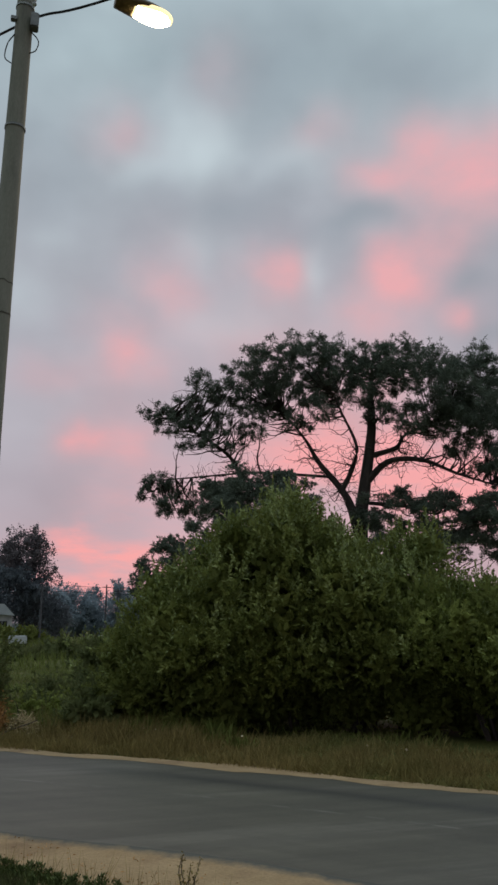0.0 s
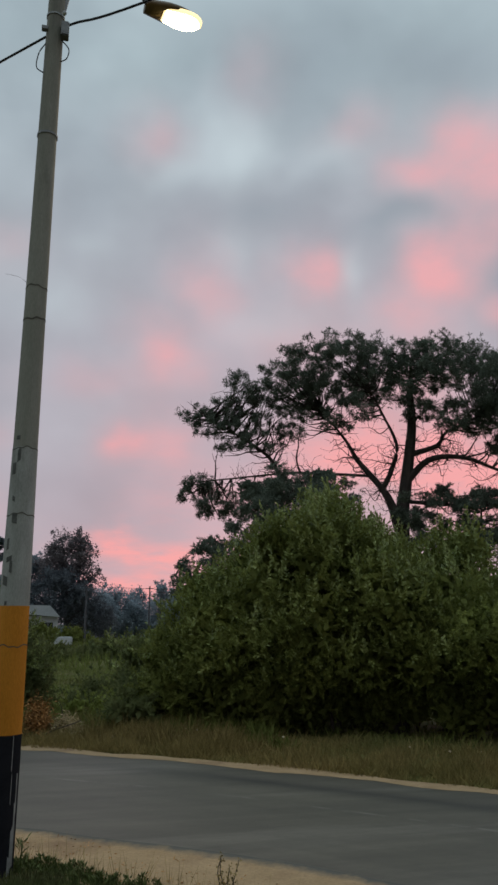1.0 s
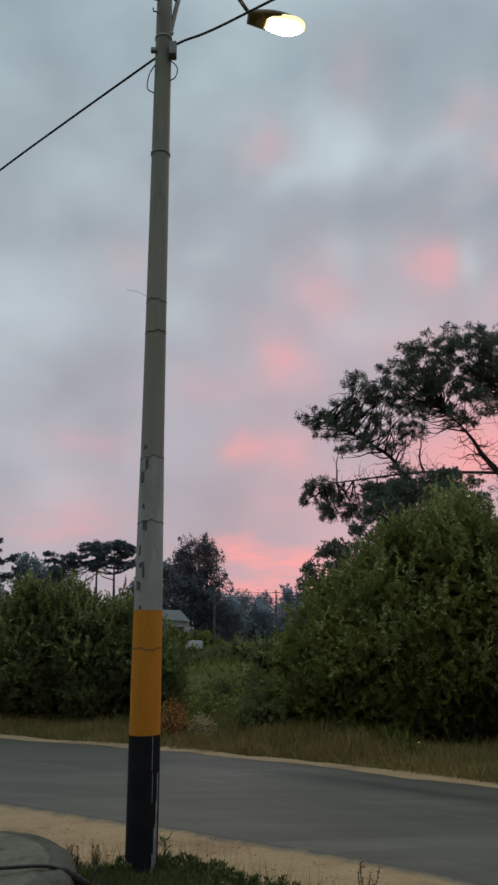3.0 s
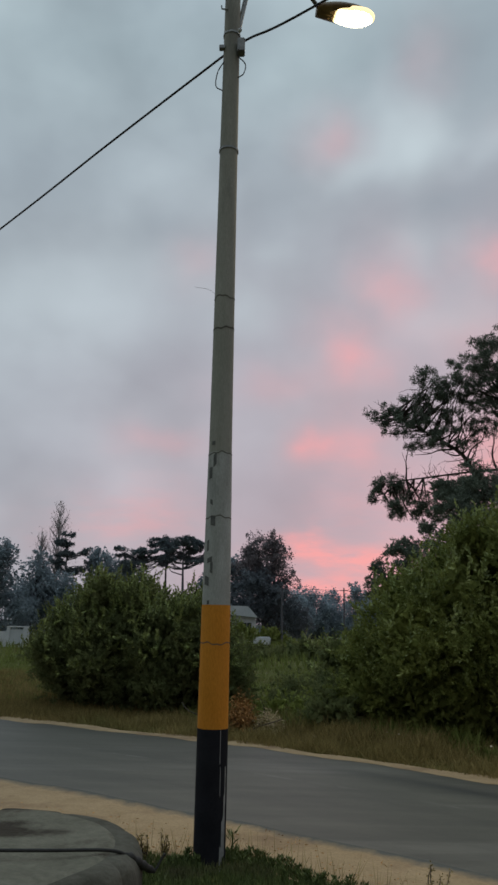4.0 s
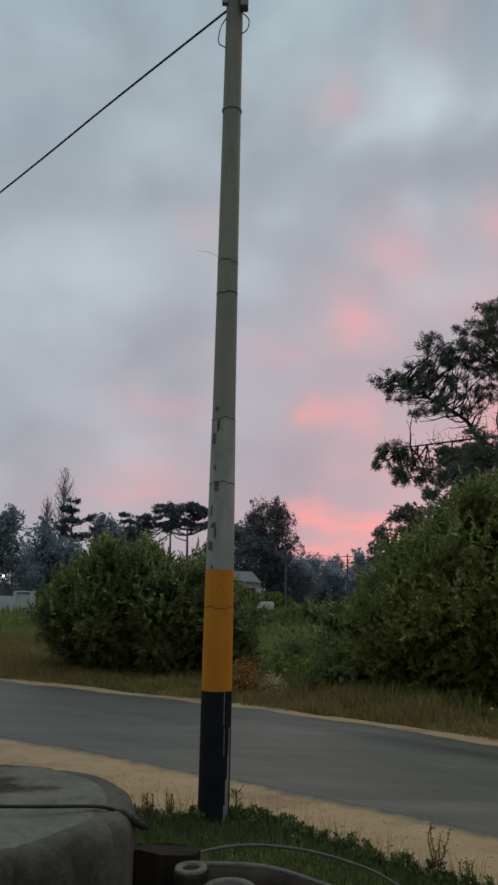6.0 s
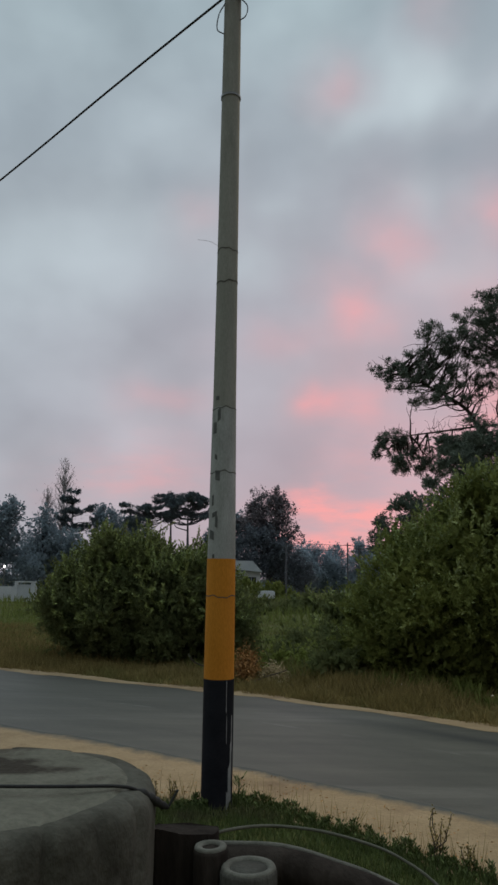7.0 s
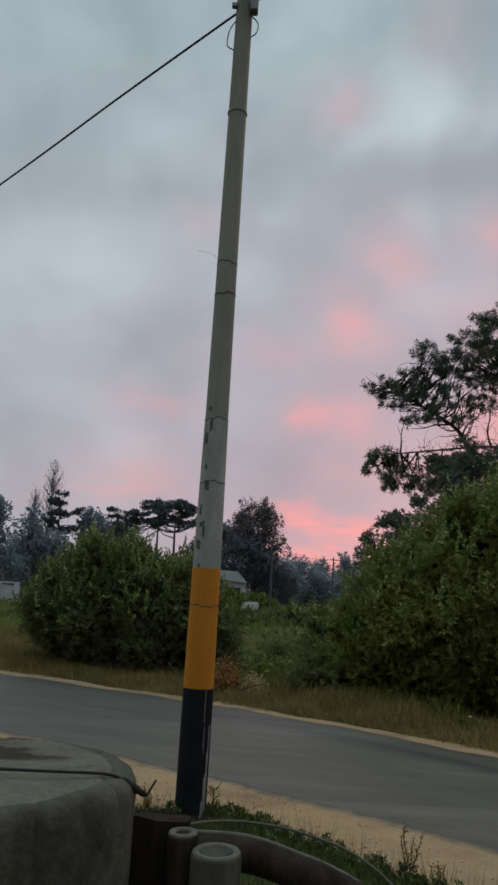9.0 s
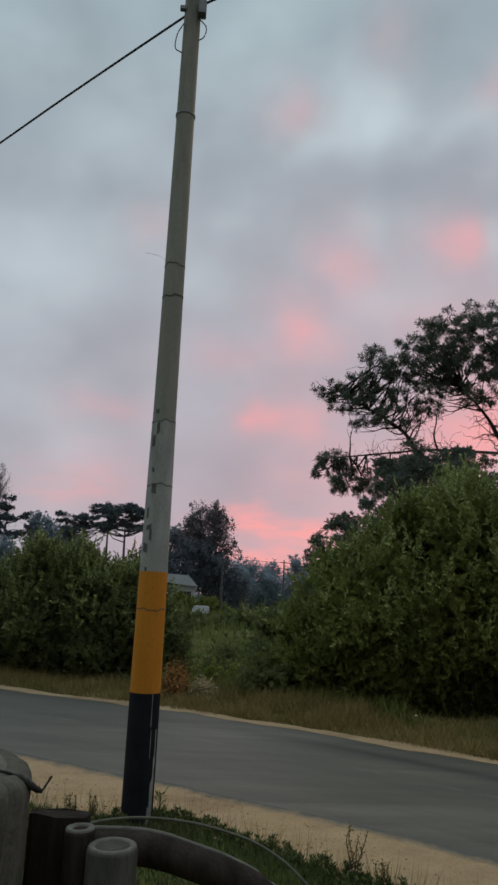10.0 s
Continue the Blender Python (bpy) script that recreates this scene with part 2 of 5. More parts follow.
def dusty_edge(m):
    """Asphalt shows through the sand in ragged patches towards one edge of its strip."""
    t = m.node_tree
    bsdf = t.nodes["Principled BSDF"]
    sand = bsdf.inputs["Base Color"].links[0].from_socket
    at = t.nodes.new("ShaderNodeAttribute")
    at.attribute_name = "across"
    tc = t.nodes.new("ShaderNodeTexCoord")
    n = nd(t, "ShaderNodeTexNoise", Scale=3.2, Detail=7.0, Roughness=0.72)
    t.links.new(tc.outputs["Object"], n.inputs["Vector"])
    f = nd(t, "ShaderNodeMapRange", **{"From Min": -0.38, "From Max": 0.30})
    t.links.new(op(t, "SUBTRACT", op(t, "MULTIPLY_ADD", n.outputs["Fac"], 1.5, -0.25), at.outputs["Fac"]), f.inputs[0])
    t.links.new(mix(t, f.outputs[0], (0.080, 0.080, 0.072), sand), bsdf.inputs["Base Color"])
    return m


M_DUST = dusty_edge(material("sand_dusted_asphalt", (0.262, 0.182, 0.100), (0.325, 0.232, 0.134), 2.2, 0.95, 0.4, 30, third=(0.20, 0.13, 0.076)))
M_SOIL = material("field_soil", (0.075, 0.088, 0.026), (0.115, 0.115, 0.042), 0.8, 0.95, 0.6, 14, third=(0.15, 0.125, 0.055), spec=0.05)
M_BUSH = material("bush_leaf", (0.155, 0.180, 0.054), (0.252, 0.270, 0.076), 1.1, 0.8, 0, 3, island=0.2, trans=0.55, spec=0.08)
M_BUSH_DARK = material("dark_bush_leaf", (0.112, 0.134, 0.058), (0.190, 0.205, 0.082), 1.1, 0.8, 0, 3, island=0.2, trans=0.55, spec=0.08)
M_BUSH_LIGHT = material("young_bush_leaf", (0.20, 0.235, 0.058), (0.30, 0.325, 0.095), 0.9, 0.7, 0, 3, island=0.28, trans=0.45, spec=0.15)
M_SHOOT = material("pale_young_shoot", (0.17, 0.21, 0.06), (0.29, 0.32, 0.105), 1.6, 0.5, 0, 20, island=0.35, trans=0.2)
M_NEEDLE = material("pine_needles", (0.120, 0.142, 0.112), (0.172, 0.198, 0.150), 0.5, 0.75, 0, 8, island=0.25, trans=0.3, spec=0.1)
# distance haze is put into this leaf colour: paler and bluer than real leaves
M_FAR_LEAF = material("hazed_far_leaf", (0.24, 0.29, 0.322), (0.285, 0.335, 0.362), 0.3, 0.9, 0, 4, island=0.12, spec=0.1, trans=0.5)
# needles lightened and blued in their colour to stand for haze
M_FAR_NEEDLE = material("hazed_far_needles", (0.118, 0.146, 0.160), (0.158, 0.188, 0.200), 0.3, 0.9, 0, 4, island=0.2, spec=0.1)
# the treeline's stronger haze, mixed into the leaf colour
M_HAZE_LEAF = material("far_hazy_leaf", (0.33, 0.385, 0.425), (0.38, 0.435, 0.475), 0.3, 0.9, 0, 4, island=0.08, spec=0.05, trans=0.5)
# darker far leaf, its blue cast painted in for haze
M_DUSK_LEAF = material("hazed_dusky_leaf", (0.150, 0.168, 0.188), (0.190, 0.208, 0.228), 0.3, 0.9, 0, 4, island=0.12, spec=0.1, trans=0.5)
# reddish leaf, its colour lifted and greyed to carry haze
M_RED_LEAF = material("hazed_reddish_leaf", (0.200, 0.180, 0.190), (0.245, 0.212, 0.218), 0.3, 0.9, 0, 4, island=0.12, spec=0.1, trans=0.5)
M_BARK = material("pine_bark", (0.040, 0.033, 0.030), (0.085, 0.066, 0.056), 3, 0.95, 0.5, 20, (1, 1, 0.3))
# bark and far poles greyed towards blue, haze included in the colour
M_FAR_BARK = material("hazed_far_bark", (0.085, 0.085, 0.095), (0.125, 0.122, 0.135), 3, 0.95, 0, 20)
M_TWIG = material("grey_twig", (0.32, 0.285, 0.285), (0.44, 0.40, 0.40), 3, 0.9, 0.2, 20)
M_GRASS = material("green_grass", (0.130, 0.165, 0.042), (0.198, 0.222, 0.068), 0.35, 0.7, 0, 6, third=(0.15, 0.125, 0.05), island=0.3, trans=0.35, spec=0.08)
M_TURF = material("dark_turf", (0.066, 0.092, 0.026), (0.112, 0.138, 0.042), 1.5, 0.7, 0, 10, third=(0.11, 0.095, 0.05), island=0.45, trans=0.15)
M_DRY = material("dry_grass", (0.21, 0.165, 0.062), (0.29, 0.225, 0.095), 0.6, 0.85, 0, 6, third=(0.19, 0.19, 0.07), island=0.35, trans=0.3, spec=0.08)
M_BRUSH = material("dead_brush", (0.24, 0.115, 0.035), (0.42, 0.22, 0.08), 2, 0.9, 0, 10, island=0.5)
M_STRAW = material("bleached_straw", (0.36, 0.275, 0.145), (0.50, 0.395, 0.235), 3, 0.9, 0, 20, island=0.3)
M_STONE = material("pale_rubble", (0.38, 0.31, 0.20), (0.50, 0.42, 0.30), 3, 0.9, 0.5, 20, obj=0.25)
M_CONCRETE = material("pole_concrete", (0.235, 0.232, 0.195), (0.315, 0.305, 0.265), 2.0, 0.9, 0.25, 50, (2.5, 2.5, 0.35), (0.17, 0.165, 0.15), spec=0.12)
M_WHITEWASH = material("whitewashed_concrete", (0.275, 0.278, 0.255), (0.385, 0.388, 0.365), 3.0, 0.9, 0.3, 50, (2, 2, 0.5), (0.20, 0.20, 0.185), spec=0.12)
M_YELLOW = material("yellow_paint", (0.50, 0.19, 0.022), (0.59, 0.235, 0.032), 2.0, 0.8, 0.15, 50, (2, 2, 0.4), spec=0.1, third=(0.45, 0.165, 0.02))
M_BLACK = material("black_paint", (0.011, 0.011, 0.014), (0.019, 0.019, 0.023), 3.0, 0.85, 0.2, 40, spec=0.12)
M_FLAKE = material("bare_flake", (0.22, 0.22, 0.21), (0.34, 0.34, 0.33), 8.0, 0.9, 0.3, 60)
M_MARK = material("dark_scrawl", (0.07, 0.07, 0.066), (0.13, 0.13, 0.12), 14.0, 0.8, 0, 60)
M_SEAM = material("shaft_seam", (0.075, 0.068, 0.055), (0.12, 0.11, 0.092), 9, 0.9, 0, 60)
M_STEEL = material("galvanised_steel", (0.16, 0.16, 0.16), (0.26, 0.26, 0.25), 5, 0.5, 0.1, 40, metal=0.6)
M_DARKSTEEL = material("weathered_lamp_housing", (0.13, 0.08, 0.035), (0.22, 0.14, 0.06), 6, 0.5, 0.1, 40)
M_CABLE = material("black_cable", (0.010, 0.010, 0.012), (0.018, 0.018, 0.02), 9, 0.5, 0, 40)
M_POST = material("weathered_post_wood", (0.074, 0.068, 0.051), (0.112, 0.104, 0.082), 20, 0.95, 0.35, 130, (1, 1, 0.6), (0.036, 0.032, 0.024), spec=0.1)
M_POSTTOP = material("post_end_grain", (0.122, 0.113, 0.084), (0.168, 0.155, 0.118), 24, 0.95, 0.35, 160, third=(0.050, 0.036, 0.025), spec=0.1)


def rotten_heart(m):
    """Dark brown rot with ragged edges in the middle of the sawn end."""
    t = m.node_tree
    bsdf = t.nodes["Principled BSDF"]
    base = bsdf.inputs["Base Color"].links[0].from_socket
    tc = t.nodes.new("ShaderNodeTexCoord")
    n = nd(t, "ShaderNodeTexNoise", Scale=38.0, Detail=6.0, Roughness=0.65)
    t.links.new(tc.outputs["Object"], n.inputs["Vector"])
    sp = t.nodes.new("ShaderNodeSeparateXYZ")
    t.links.new(tc.outputs["Object"], sp.inputs[0])
    total = 0.0
    for cx, cy, rx, ry in ((0.012, 0.030, 0.050, 0.016), (-0.045, 0.036, 0.035, 0.018), (-0.020, 0.055, 0.05, 0.012)):
        u = op(t, "DIVIDE", op(t, "SUBTRACT", sp.outputs[0], cx), rx)
        v = op(t, "DIVIDE", op(t, "SUBTRACT", sp.outputs[1], cy), ry)
        q = op(t, "ADD", op(t, "MULTIPLY", u, u), op(t, "MULTIPLY", v, v))
        total = op(t, "ADD", op(t, "EXPONENT", op(t, "MULTIPLY", q, -1.0)), total)
    f = nd(t, "ShaderNodeMapRange", **{"From Min": 0.28, "From Max": 0.62, "To Max": 0.85})
    t.links.new(op(t, "MULTIPLY", total, op(t, "MULTIPLY_ADD", n.outputs["Fac"], 1.8, -0.2)), f.inputs[0])
    t.links.new(mix(t, f.outputs[0], base, (0.030, 0.022, 0.016)), bsdf.inputs["Base Color"])


rotten_heart(M_POSTTOP)
M_CANE = material("grey_cane", (0.054, 0.050, 0.041), (0.100, 0.093, 0.076), 40, 0.85, 0.3, 200, (1, 1, 0.25), spec=0.1)
M_CANE_END = material("cut_cane_end", (0.095, 0.088, 0.068), (0.155, 0.145, 0.115), 60, 0.85, 0.2, 200)
M_CANE_DARK = material("rotten_cane", (0.020, 0.0155, 0.0125), (0.046, 0.036, 0.029), 40, 0.95, 0.3, 200, (1, 1, 0.25), spec=0.06)
M_WIRE = material("rusty_wire", (0.016, 0.015, 0.013), (0.034, 0.031, 0.027), 90, 0.7, 0.1, 300)
M_ARCH = material("bent_cane_rod", (0.075, 0.072, 0.050), (0.125, 0.118, 0.085), 60, 0.8, 0.1, 300)
M_WALL = material("white_house_wall", (0.50, 0.52, 0.54), (0.62, 0.63, 0.64), 1, 0.9, 0.1, 20)
M_ROOF = material("grey_roof", (0.44, 0.47, 0.49), (0.54, 0.56, 0.58), 1, 0.8, 0.1, 20)
M_PANE = material("dark_window", (0.02, 0.025, 0.03), (0.04, 0.045, 0.05), 1, 0.15, 0, 20)


def glow(name, colour, strength):
    m = bpy.data.materials.new(name)
    m.use_nodes = True
    b = m.node_tree.nodes["Principled BSDF"]
    b.inputs["Base Color"].default_value = (0.8, 0.75, 0.6, 1)
    b.inputs["Emission Color"].default_value, b.inputs["Emission Strength"].default_value = (*colour, 1), strength
    return m


M_LENS = glow("lit_lens", (1.0, 0.88, 0.55), 9.0)
M_RIM = glow("lit_lens_rim", (1.0, 0.74, 0.36), 1.5)
M_FARLIGHT = glow("lit_far_bulb", (1.0, 0.97, 0.9), 6.0)


# ---- mesh helpers ----
def part(name, bm, mat, parent=None, label="", smooth=False):
    me = bpy.data.meshes.new(name)
    bm.to_mesh(me)
    bm.free()
    me.materials.append(mat)
    if smooth:
        me.shade_smooth()
    ob = new(name, me)
    ob.parent = parent
    return tagged(ob, label)


def empty(name, at=(0, 0, 0), label="", category="", group="", kind="", turn=0.0):
    ob = new(name)
    ob.empty_display_size = 0.1
    ob.matrix_world = pose(*at, 0, 0, turn)
    return tagged(ob, label, category, group, kind)


def sheet(name, verts, quads, mat, parent=None, label=""):
    me = bpy.data.meshes.new(name)
    verts, quads = np.asarray(verts, np.float32), np.asarray(quads, np.int32)
    k = quads.shape[1]
    me.vertices.add(len(verts))
    me.vertices.foreach_set("co", verts.ravel())
    me.loops.add(quads.size)
    me.loops.foreach_set("vertex_index", quads.ravel())
    me.polygons.add(len(quads))
    me.polygons.foreach_set("loop_start", np.arange(0, quads.size, k, dtype=np.int32))
    me.update(calc_edges=True)
    me.materials.append(mat)
    ob = new(name, me)
    ob.parent = parent
    return tagged(ob, label)


rng = np.random.default_rng(7)


def unit(v):
    return v / np.maximum(np.linalg.norm(v, axis=-1, keepdims=True), 1e-6)


def leaves(name, p, d, length, width, mat, parent=None, label="", wide=0.5, face=None):
    """One mesh of pointed leaves: bases p, directions d, lengths and widths; their faces turn at random or towards face."""
    n = len(p)
    d = unit(d)
    s = unit(np.cross(d, rng.normal(size=(n, 3)) if face is None else unit(face) + rng.normal(0, 0.33, (n, 3))))
    length, width = np.broadcast_to(length, n)[:, None], np.broadcast_to(width, n)[:, None]
    mid = p + d * length * wide
    v = np.stack([p, mid + s * width / 2, p + d * length, mid - s * width / 2], 1).reshape(-1, 3)
    return sheet(name, v, np.arange(4 * n).reshape(n, 4), mat, parent, label)


def tube(bm, pts, radii, sides=8, caps=True):
    """A tapered tube along pts, with closed ends."""
    pts = [Vector(p) for p in pts]
    rings = []
    for i, p in enumerate(pts):
        t = (pts[min(i + 1, len(pts) - 1)] - pts[max(i - 1, 0)]).normalized()
        a = t.cross(Vector((0, 0, 1)) if abs(t.z) < 0.95 else Vector((1, 0, 0))).normalized()
        b = t.cross(a)
        r = radii[i] if hasattr(radii, "__len__") else radii
        rings.append([bm.verts.new(p + (a * math.cos(k * math.tau / sides) + b * math.sin(k * math.tau / sides)) * r) for k in range(sides)])
    for r0, r1 in zip(rings, rings[1:]):
        for k in range(sides):
            bm.faces.new((r0[k], r0[(k + 1) % sides], r1[(k + 1) % sides], r1[k]))
    if caps:
        bm.faces.new(rings[0][::-1])
        bm.faces.new(rings[-1])


def smooth_line(pts, steps=6):
    """Catmull-Rom through pts."""
    p = [np.array(q, float) for q in pts]
    p = [2 * p[0] - p[1], *p, 2 * p[-1] - p[-2]]
    out = []
    for a, b, c, d in zip(p, p[1:], p[2:], p[3:]):
        for t in np.linspace(0, 1, steps, endpoint=False):
            out.append(0.5 * (2 * b + (c - a) * t + (2 * a - 5 * b + 4 * c - d) * t * t + (3 * b - a - 3 * c + d) * t ** 3))
    return [*out, p[-2]]


def box_part(name, lo, hi, mat, parent=None, label="", bevel=0.0):
    bm = bmesh.new()
    bmesh.ops.create_cube(bm, size=1)
    for v in bm.verts:
        v.co = Vector([(a + b) / 2 + c * (b - a) for a, b, c in zip(lo, hi, v.co)])
    if bevel:
        bmesh.ops.bevel(bm, geom=bm.edges[:], offset=bevel, segments=2, affect="EDGES")
    return part(name, bm, mat, parent, label)


def lathe(bm, profile, sides=32, centre=(0, 0), wob=0.0):
    """A surface of revolution about z from (radius, height) pairs, with closed ends."""
    rings = []
    for r, z in profile:
        rings.append([bm.verts.new((centre[0] + (r + wob * math.sin(3 * k * math.tau / sides + 1)) * math.cos(k * math.tau / sides),
                                    centre[1] + (r + wob * math.sin(3 * k * math.tau / sides + 1)) * math.sin(k * math.tau / sides), z)) for k in range(sides)])
    for r0, r1 in zip(rings, rings[1:]):
        for k in range(sides):
            bm.faces.new((r0[k], r0[(k + 1) % sides], r1[(k + 1) % sides], r1[k]))
    bm.faces.new(rings[0][::-1])
    bm.faces.new(rings[-1])


# ---- ground, road, shoulders ----
FAR_X, FAR_Y = (-90, -30, -14, -6.65, -3.3, 0.5, 3, 5.6, 7.5, 12, 20), (70, 36, 26.8, 22.6, 20.8, 18.35, 16.5, 13.95, 12.15, 7.5, -2)
NEAR_X, NEAR_Y = (-90, -30, -14, -4.2, -2.5, -0.9, 0, 1.1, 2, 3.2, 7, 12, 18), (62, 29.4, 20.4, 14.6, 13.48, 12.33, 11.78, 11.05, 10.35, 9.15, 5.0, -1.0, -10)
TURF_X, TURF_Y = (-90, -14, -6, -3, -1, 0.07, 0.95, 1.62, 2.1, 5, 9, 14), (60, 18.6, 13.2, 11.6, 10.75, 10.7, 9.8, 9.1, 8.56, 5.5, 1, -6)


def far_edge(x):
    return np.interp(x, FAR_X, FAR_Y)


def near_edge(x):
    return np.interp(x, NEAR_X, NEAR_Y)


def turf_edge(x):
    return np.interp(x, TURF_X, TURF_Y)


def wiggle(x, seed, size, scale):
    return sum(size / k * np.sin(x * scale * k + seed * k * 1.7) for k in (1, 2.3, 4.1, 7.7))


def height(x, y):
    """The ground: flat by the road, a bank under the photographer, small unevenness."""
    bank = np.clip((6.2 - y - np.maximum(x, 0) * 0.45) / 3.0, 0, 1)
    rise = np.clip((y - far_edge(x) - 1.2) / 3, 0, 1) * 0.10
    return 0.95 * bank * bank * (3 - 2 * bank) + rise - 0.02


gx = np.concatenate([-np.geomspace(3000, 42, 14), np.arange(-40, 40.1, 0.5), np.geomspace(42, 3000, 14)])
gy = np.concatenate([-np.geomspace(3000, 12, 12), np.arange(-10, 60.1, 0.5), np.geomspace(62, 3000, 16)])
GX, GY = np.meshgrid(gx, gy)
nv = np.arange(GX.size).reshape(GX.shape)
quads = np.stack([nv[:-1, :-1], nv[:-1, 1:], nv[1:, 1:], nv[1:, :-1]], -1).reshape(-1, 4)
ground = sheet("ground", np.stack([GX, GY, height(GX, GY)], -1).reshape(-1, 3), quads, M_SOIL, None, "flat grassy ground of soil and sparse weeds")
tagged(ground, category="ground", kind="structure")


def strip(name, xs, lo, hi, z, mat, label, category, rows=6, crown=0.0, flip=False):
    v, q = [], []
    for i, x in enumerate(xs):
        for j in range(rows + 1):
            f = j / rows
            v.append((x, lo[i] + (hi[i] - lo[i]) * f, z + crown * 4 * f * (1 - f)))
    w = rows + 1
    for i in range(len(xs) - 1):
        for j in range(rows):
            q.append((i * w + j, (i + 1) * w + j, (i + 1) * w + j + 1, i * w + j + 1))
    ob = tagged(sheet(name, v, q, mat, None, label), category=category, kind="structure")
    a = ob.data.attributes.new("across", "FLOAT", "POINT")
    a.data.foreach_set("value", np.tile(np.linspace(1 if flip else 0, 0 if flip else 1, rows + 1), len(xs)).astype(np.float32))
    return ob


xs = np.concatenate([np.arange(-88, -12, 2.0), np.arange(-12, 12, 0.12), np.arange(12, 17.9, 0.5)])
road_far = far_edge(xs) + wiggle(xs, 1, 0.07, 0.9)
road_near = near_edge(xs) + wiggle(xs, 2, 0.06, 1.1)
strip("road", xs, road_near, road_far, 0.03, M_ASPHALT, "worn grey asphalt road with paler wheel tracks", "road", 10, 0.016)
strip("pavement_dust", xs, road_near - 0.02, road_near + 0.42, 0.0466, M_DUST, "ragged drift of sand over the asphalt edge", "shoulder", 6)
strip("pavement_near", xs, turf_edge(xs) - 0.35, road_near, 0.046, M_SAND, "sandy road shoulder, tan and trodden", "shoulder")
strip("pavement_far", xs, road_far - 0.12 + wiggle(xs, 8, 0.075, 2.6), road_far + 0.5 + wiggle(xs, 5, 0.15, 1.3), 0.036, M_SAND, "narrow sandy edge beyond the asphalt", "shoulder", 3)


# ---- grass ----
def blades(name, x, y, tall, mat, label, width=0.012, lean=0.35, z0=None):
    n = len(x)
    z = height(x, y) if z0 is None else z0
    d = np.stack([rng.normal(0, lean, n), rng.normal(0, lean, n), np.ones(n)], 1)
    ob = leaves(name, np.stack([x, y, z], 1), d, tall, width, mat, None, label, 0.3)
    return tagged(ob, category="grass", kind="stuff")


def clumped(x, y, seed, scale):
    """A patchy density between 0 and 1."""
    return 0.5 + 0.5 * np.sin(x * scale + seed + 1.7 * np.sin(y * scale * 0.8)) * np.sin(y * scale * 1.3 + seed * 2 + np.sin(x * scale * 0.6))


# dry verge beyond the road
n = 60000
x = rng.uniform(-14, 12, n)
y = far_edge(x) + 0.40 + rng.uniform(0, 1, n) ** 1.15 * np.where(x > 2, 4.4, 3.4)
k = clumped(x, y, 1, 2.2)
blades("dry_verge_grass", x, y, (0.10 + 0.34 * k) * rng.uniform(0.3, 1.25, n), M_DRY, "dry tan grass along the far road edge", 0.014, 0.7)
# field between the bushes
n = 42000
x = rng.uniform(-16, 9, n)
y = far_edge(x) + 1.8 + rng.uniform(0, 1, n) ** 1.5 * 30
keep = (y - far_edge(x) > 5.5) | ((x < 2.0) & (y - far_edge(x) > 3.1 + np.sin(x * 2.1)))
x, y = x[keep], y[keep]
n = len(x)
k = clumped(x, y, 3, 0.9)
blades("field_grass", x, y, (0.14 + 0.42 * k) * rng.uniform(0.35, 1.2, n), M_GRASS, "tall green field grass behind the verge", 0.026, 0.6)
# leafy weeds and straw tussocks in the rough ground before the field
for name, mat, label, x0, x1, d0, d1, clumps, tall, wide in (
        ("rough_weeds", M_GRASS, "leafy green weeds in rough ground", -0.6, 5.0, 3.0, 9.0, 150, 0.55, 0.05),
        ("straw_tussocks", M_DRY, "bleached tussocks along the verge", -14, 12, 0.8, 3.0, 260, 0.42, 0.016),
        ("dry_field_edge", M_DRY, "dull brown grass at the field's edge", -16, -4.0, 1.4, 14.0, 620, 0.40, 0.03),
        ("bank_straw", M_DRY, "dry stalks on the low bank", 0.4, 4.2, 2.0, 6.0, 170, 0.55, 0.022)):
    cx = rng.uniform(x0, x1, clumps)
    cy = far_edge(cx) + rng.uniform(d0, d1, clumps)
    x = np.repeat(cx, 70) + rng.normal(0, 0.17, clumps * 70)
    y = np.repeat(cy, 70) + rng.normal(0, 0.17, clumps * 70)
    blades(name, x, y, tall * np.repeat(rng.uniform(0.5, 1.2, clumps), 70) * rng.uniform(0.4, 1.0, len(x)), mat, label, wide, 0.55)
n = 16000
x = rng.uniform(-45, 40, n)
y = rng.uniform(45, 100, n)
blades("far_field_grass", x, y, rng.uniform(0.4, 1.0, n), M_GRASS, "green grass and weeds of the far field", 0.09)
# turf before the pole
n = 42000
x = rng.uniform(-3.0, 3.6, n)
y = turf_edge(x) - 0.15 + wiggle(x, 4, 0.06, 3) - rng.uniform(0, 1, n) ** 1.3 * 3.0
blades("near_turf", x, y, rng.uniform(0.04, 0.13, n), M_TURF, "short green turf at the foot of the pole", 0.012, z0=np.maximum(height(x, y), 0.03))
n = 700
x = rng.uniform(-2.2, 3.0, n)
y = turf_edge(x) + rng.uniform(-0.25, 0.35, n)
blades("straw_stalks", x, y, rng.uniform(0.1, 0.42, n), M_DRY, "thin dry grass stalks on the sand", 0.006, 0.25)


n = 900
x = rng.uniform(-3.5, 3.6, n)
y = turf_edge(x) + rng.uniform(-0.1, 1.0, n) ** 2 * 1.4
litter = leaves("sand_litter", np.stack([x, y, np.full(n, 0.05)], 1), rng.normal(size=(n, 3)) * np.array([1, 1, 0.12]), rng.uniform(0.015, 0.06, n), 0.012, M_BRUSH, None, "brown twig and leaf litter on the sand")
tagged(litter, category="litter", kind="stuff")


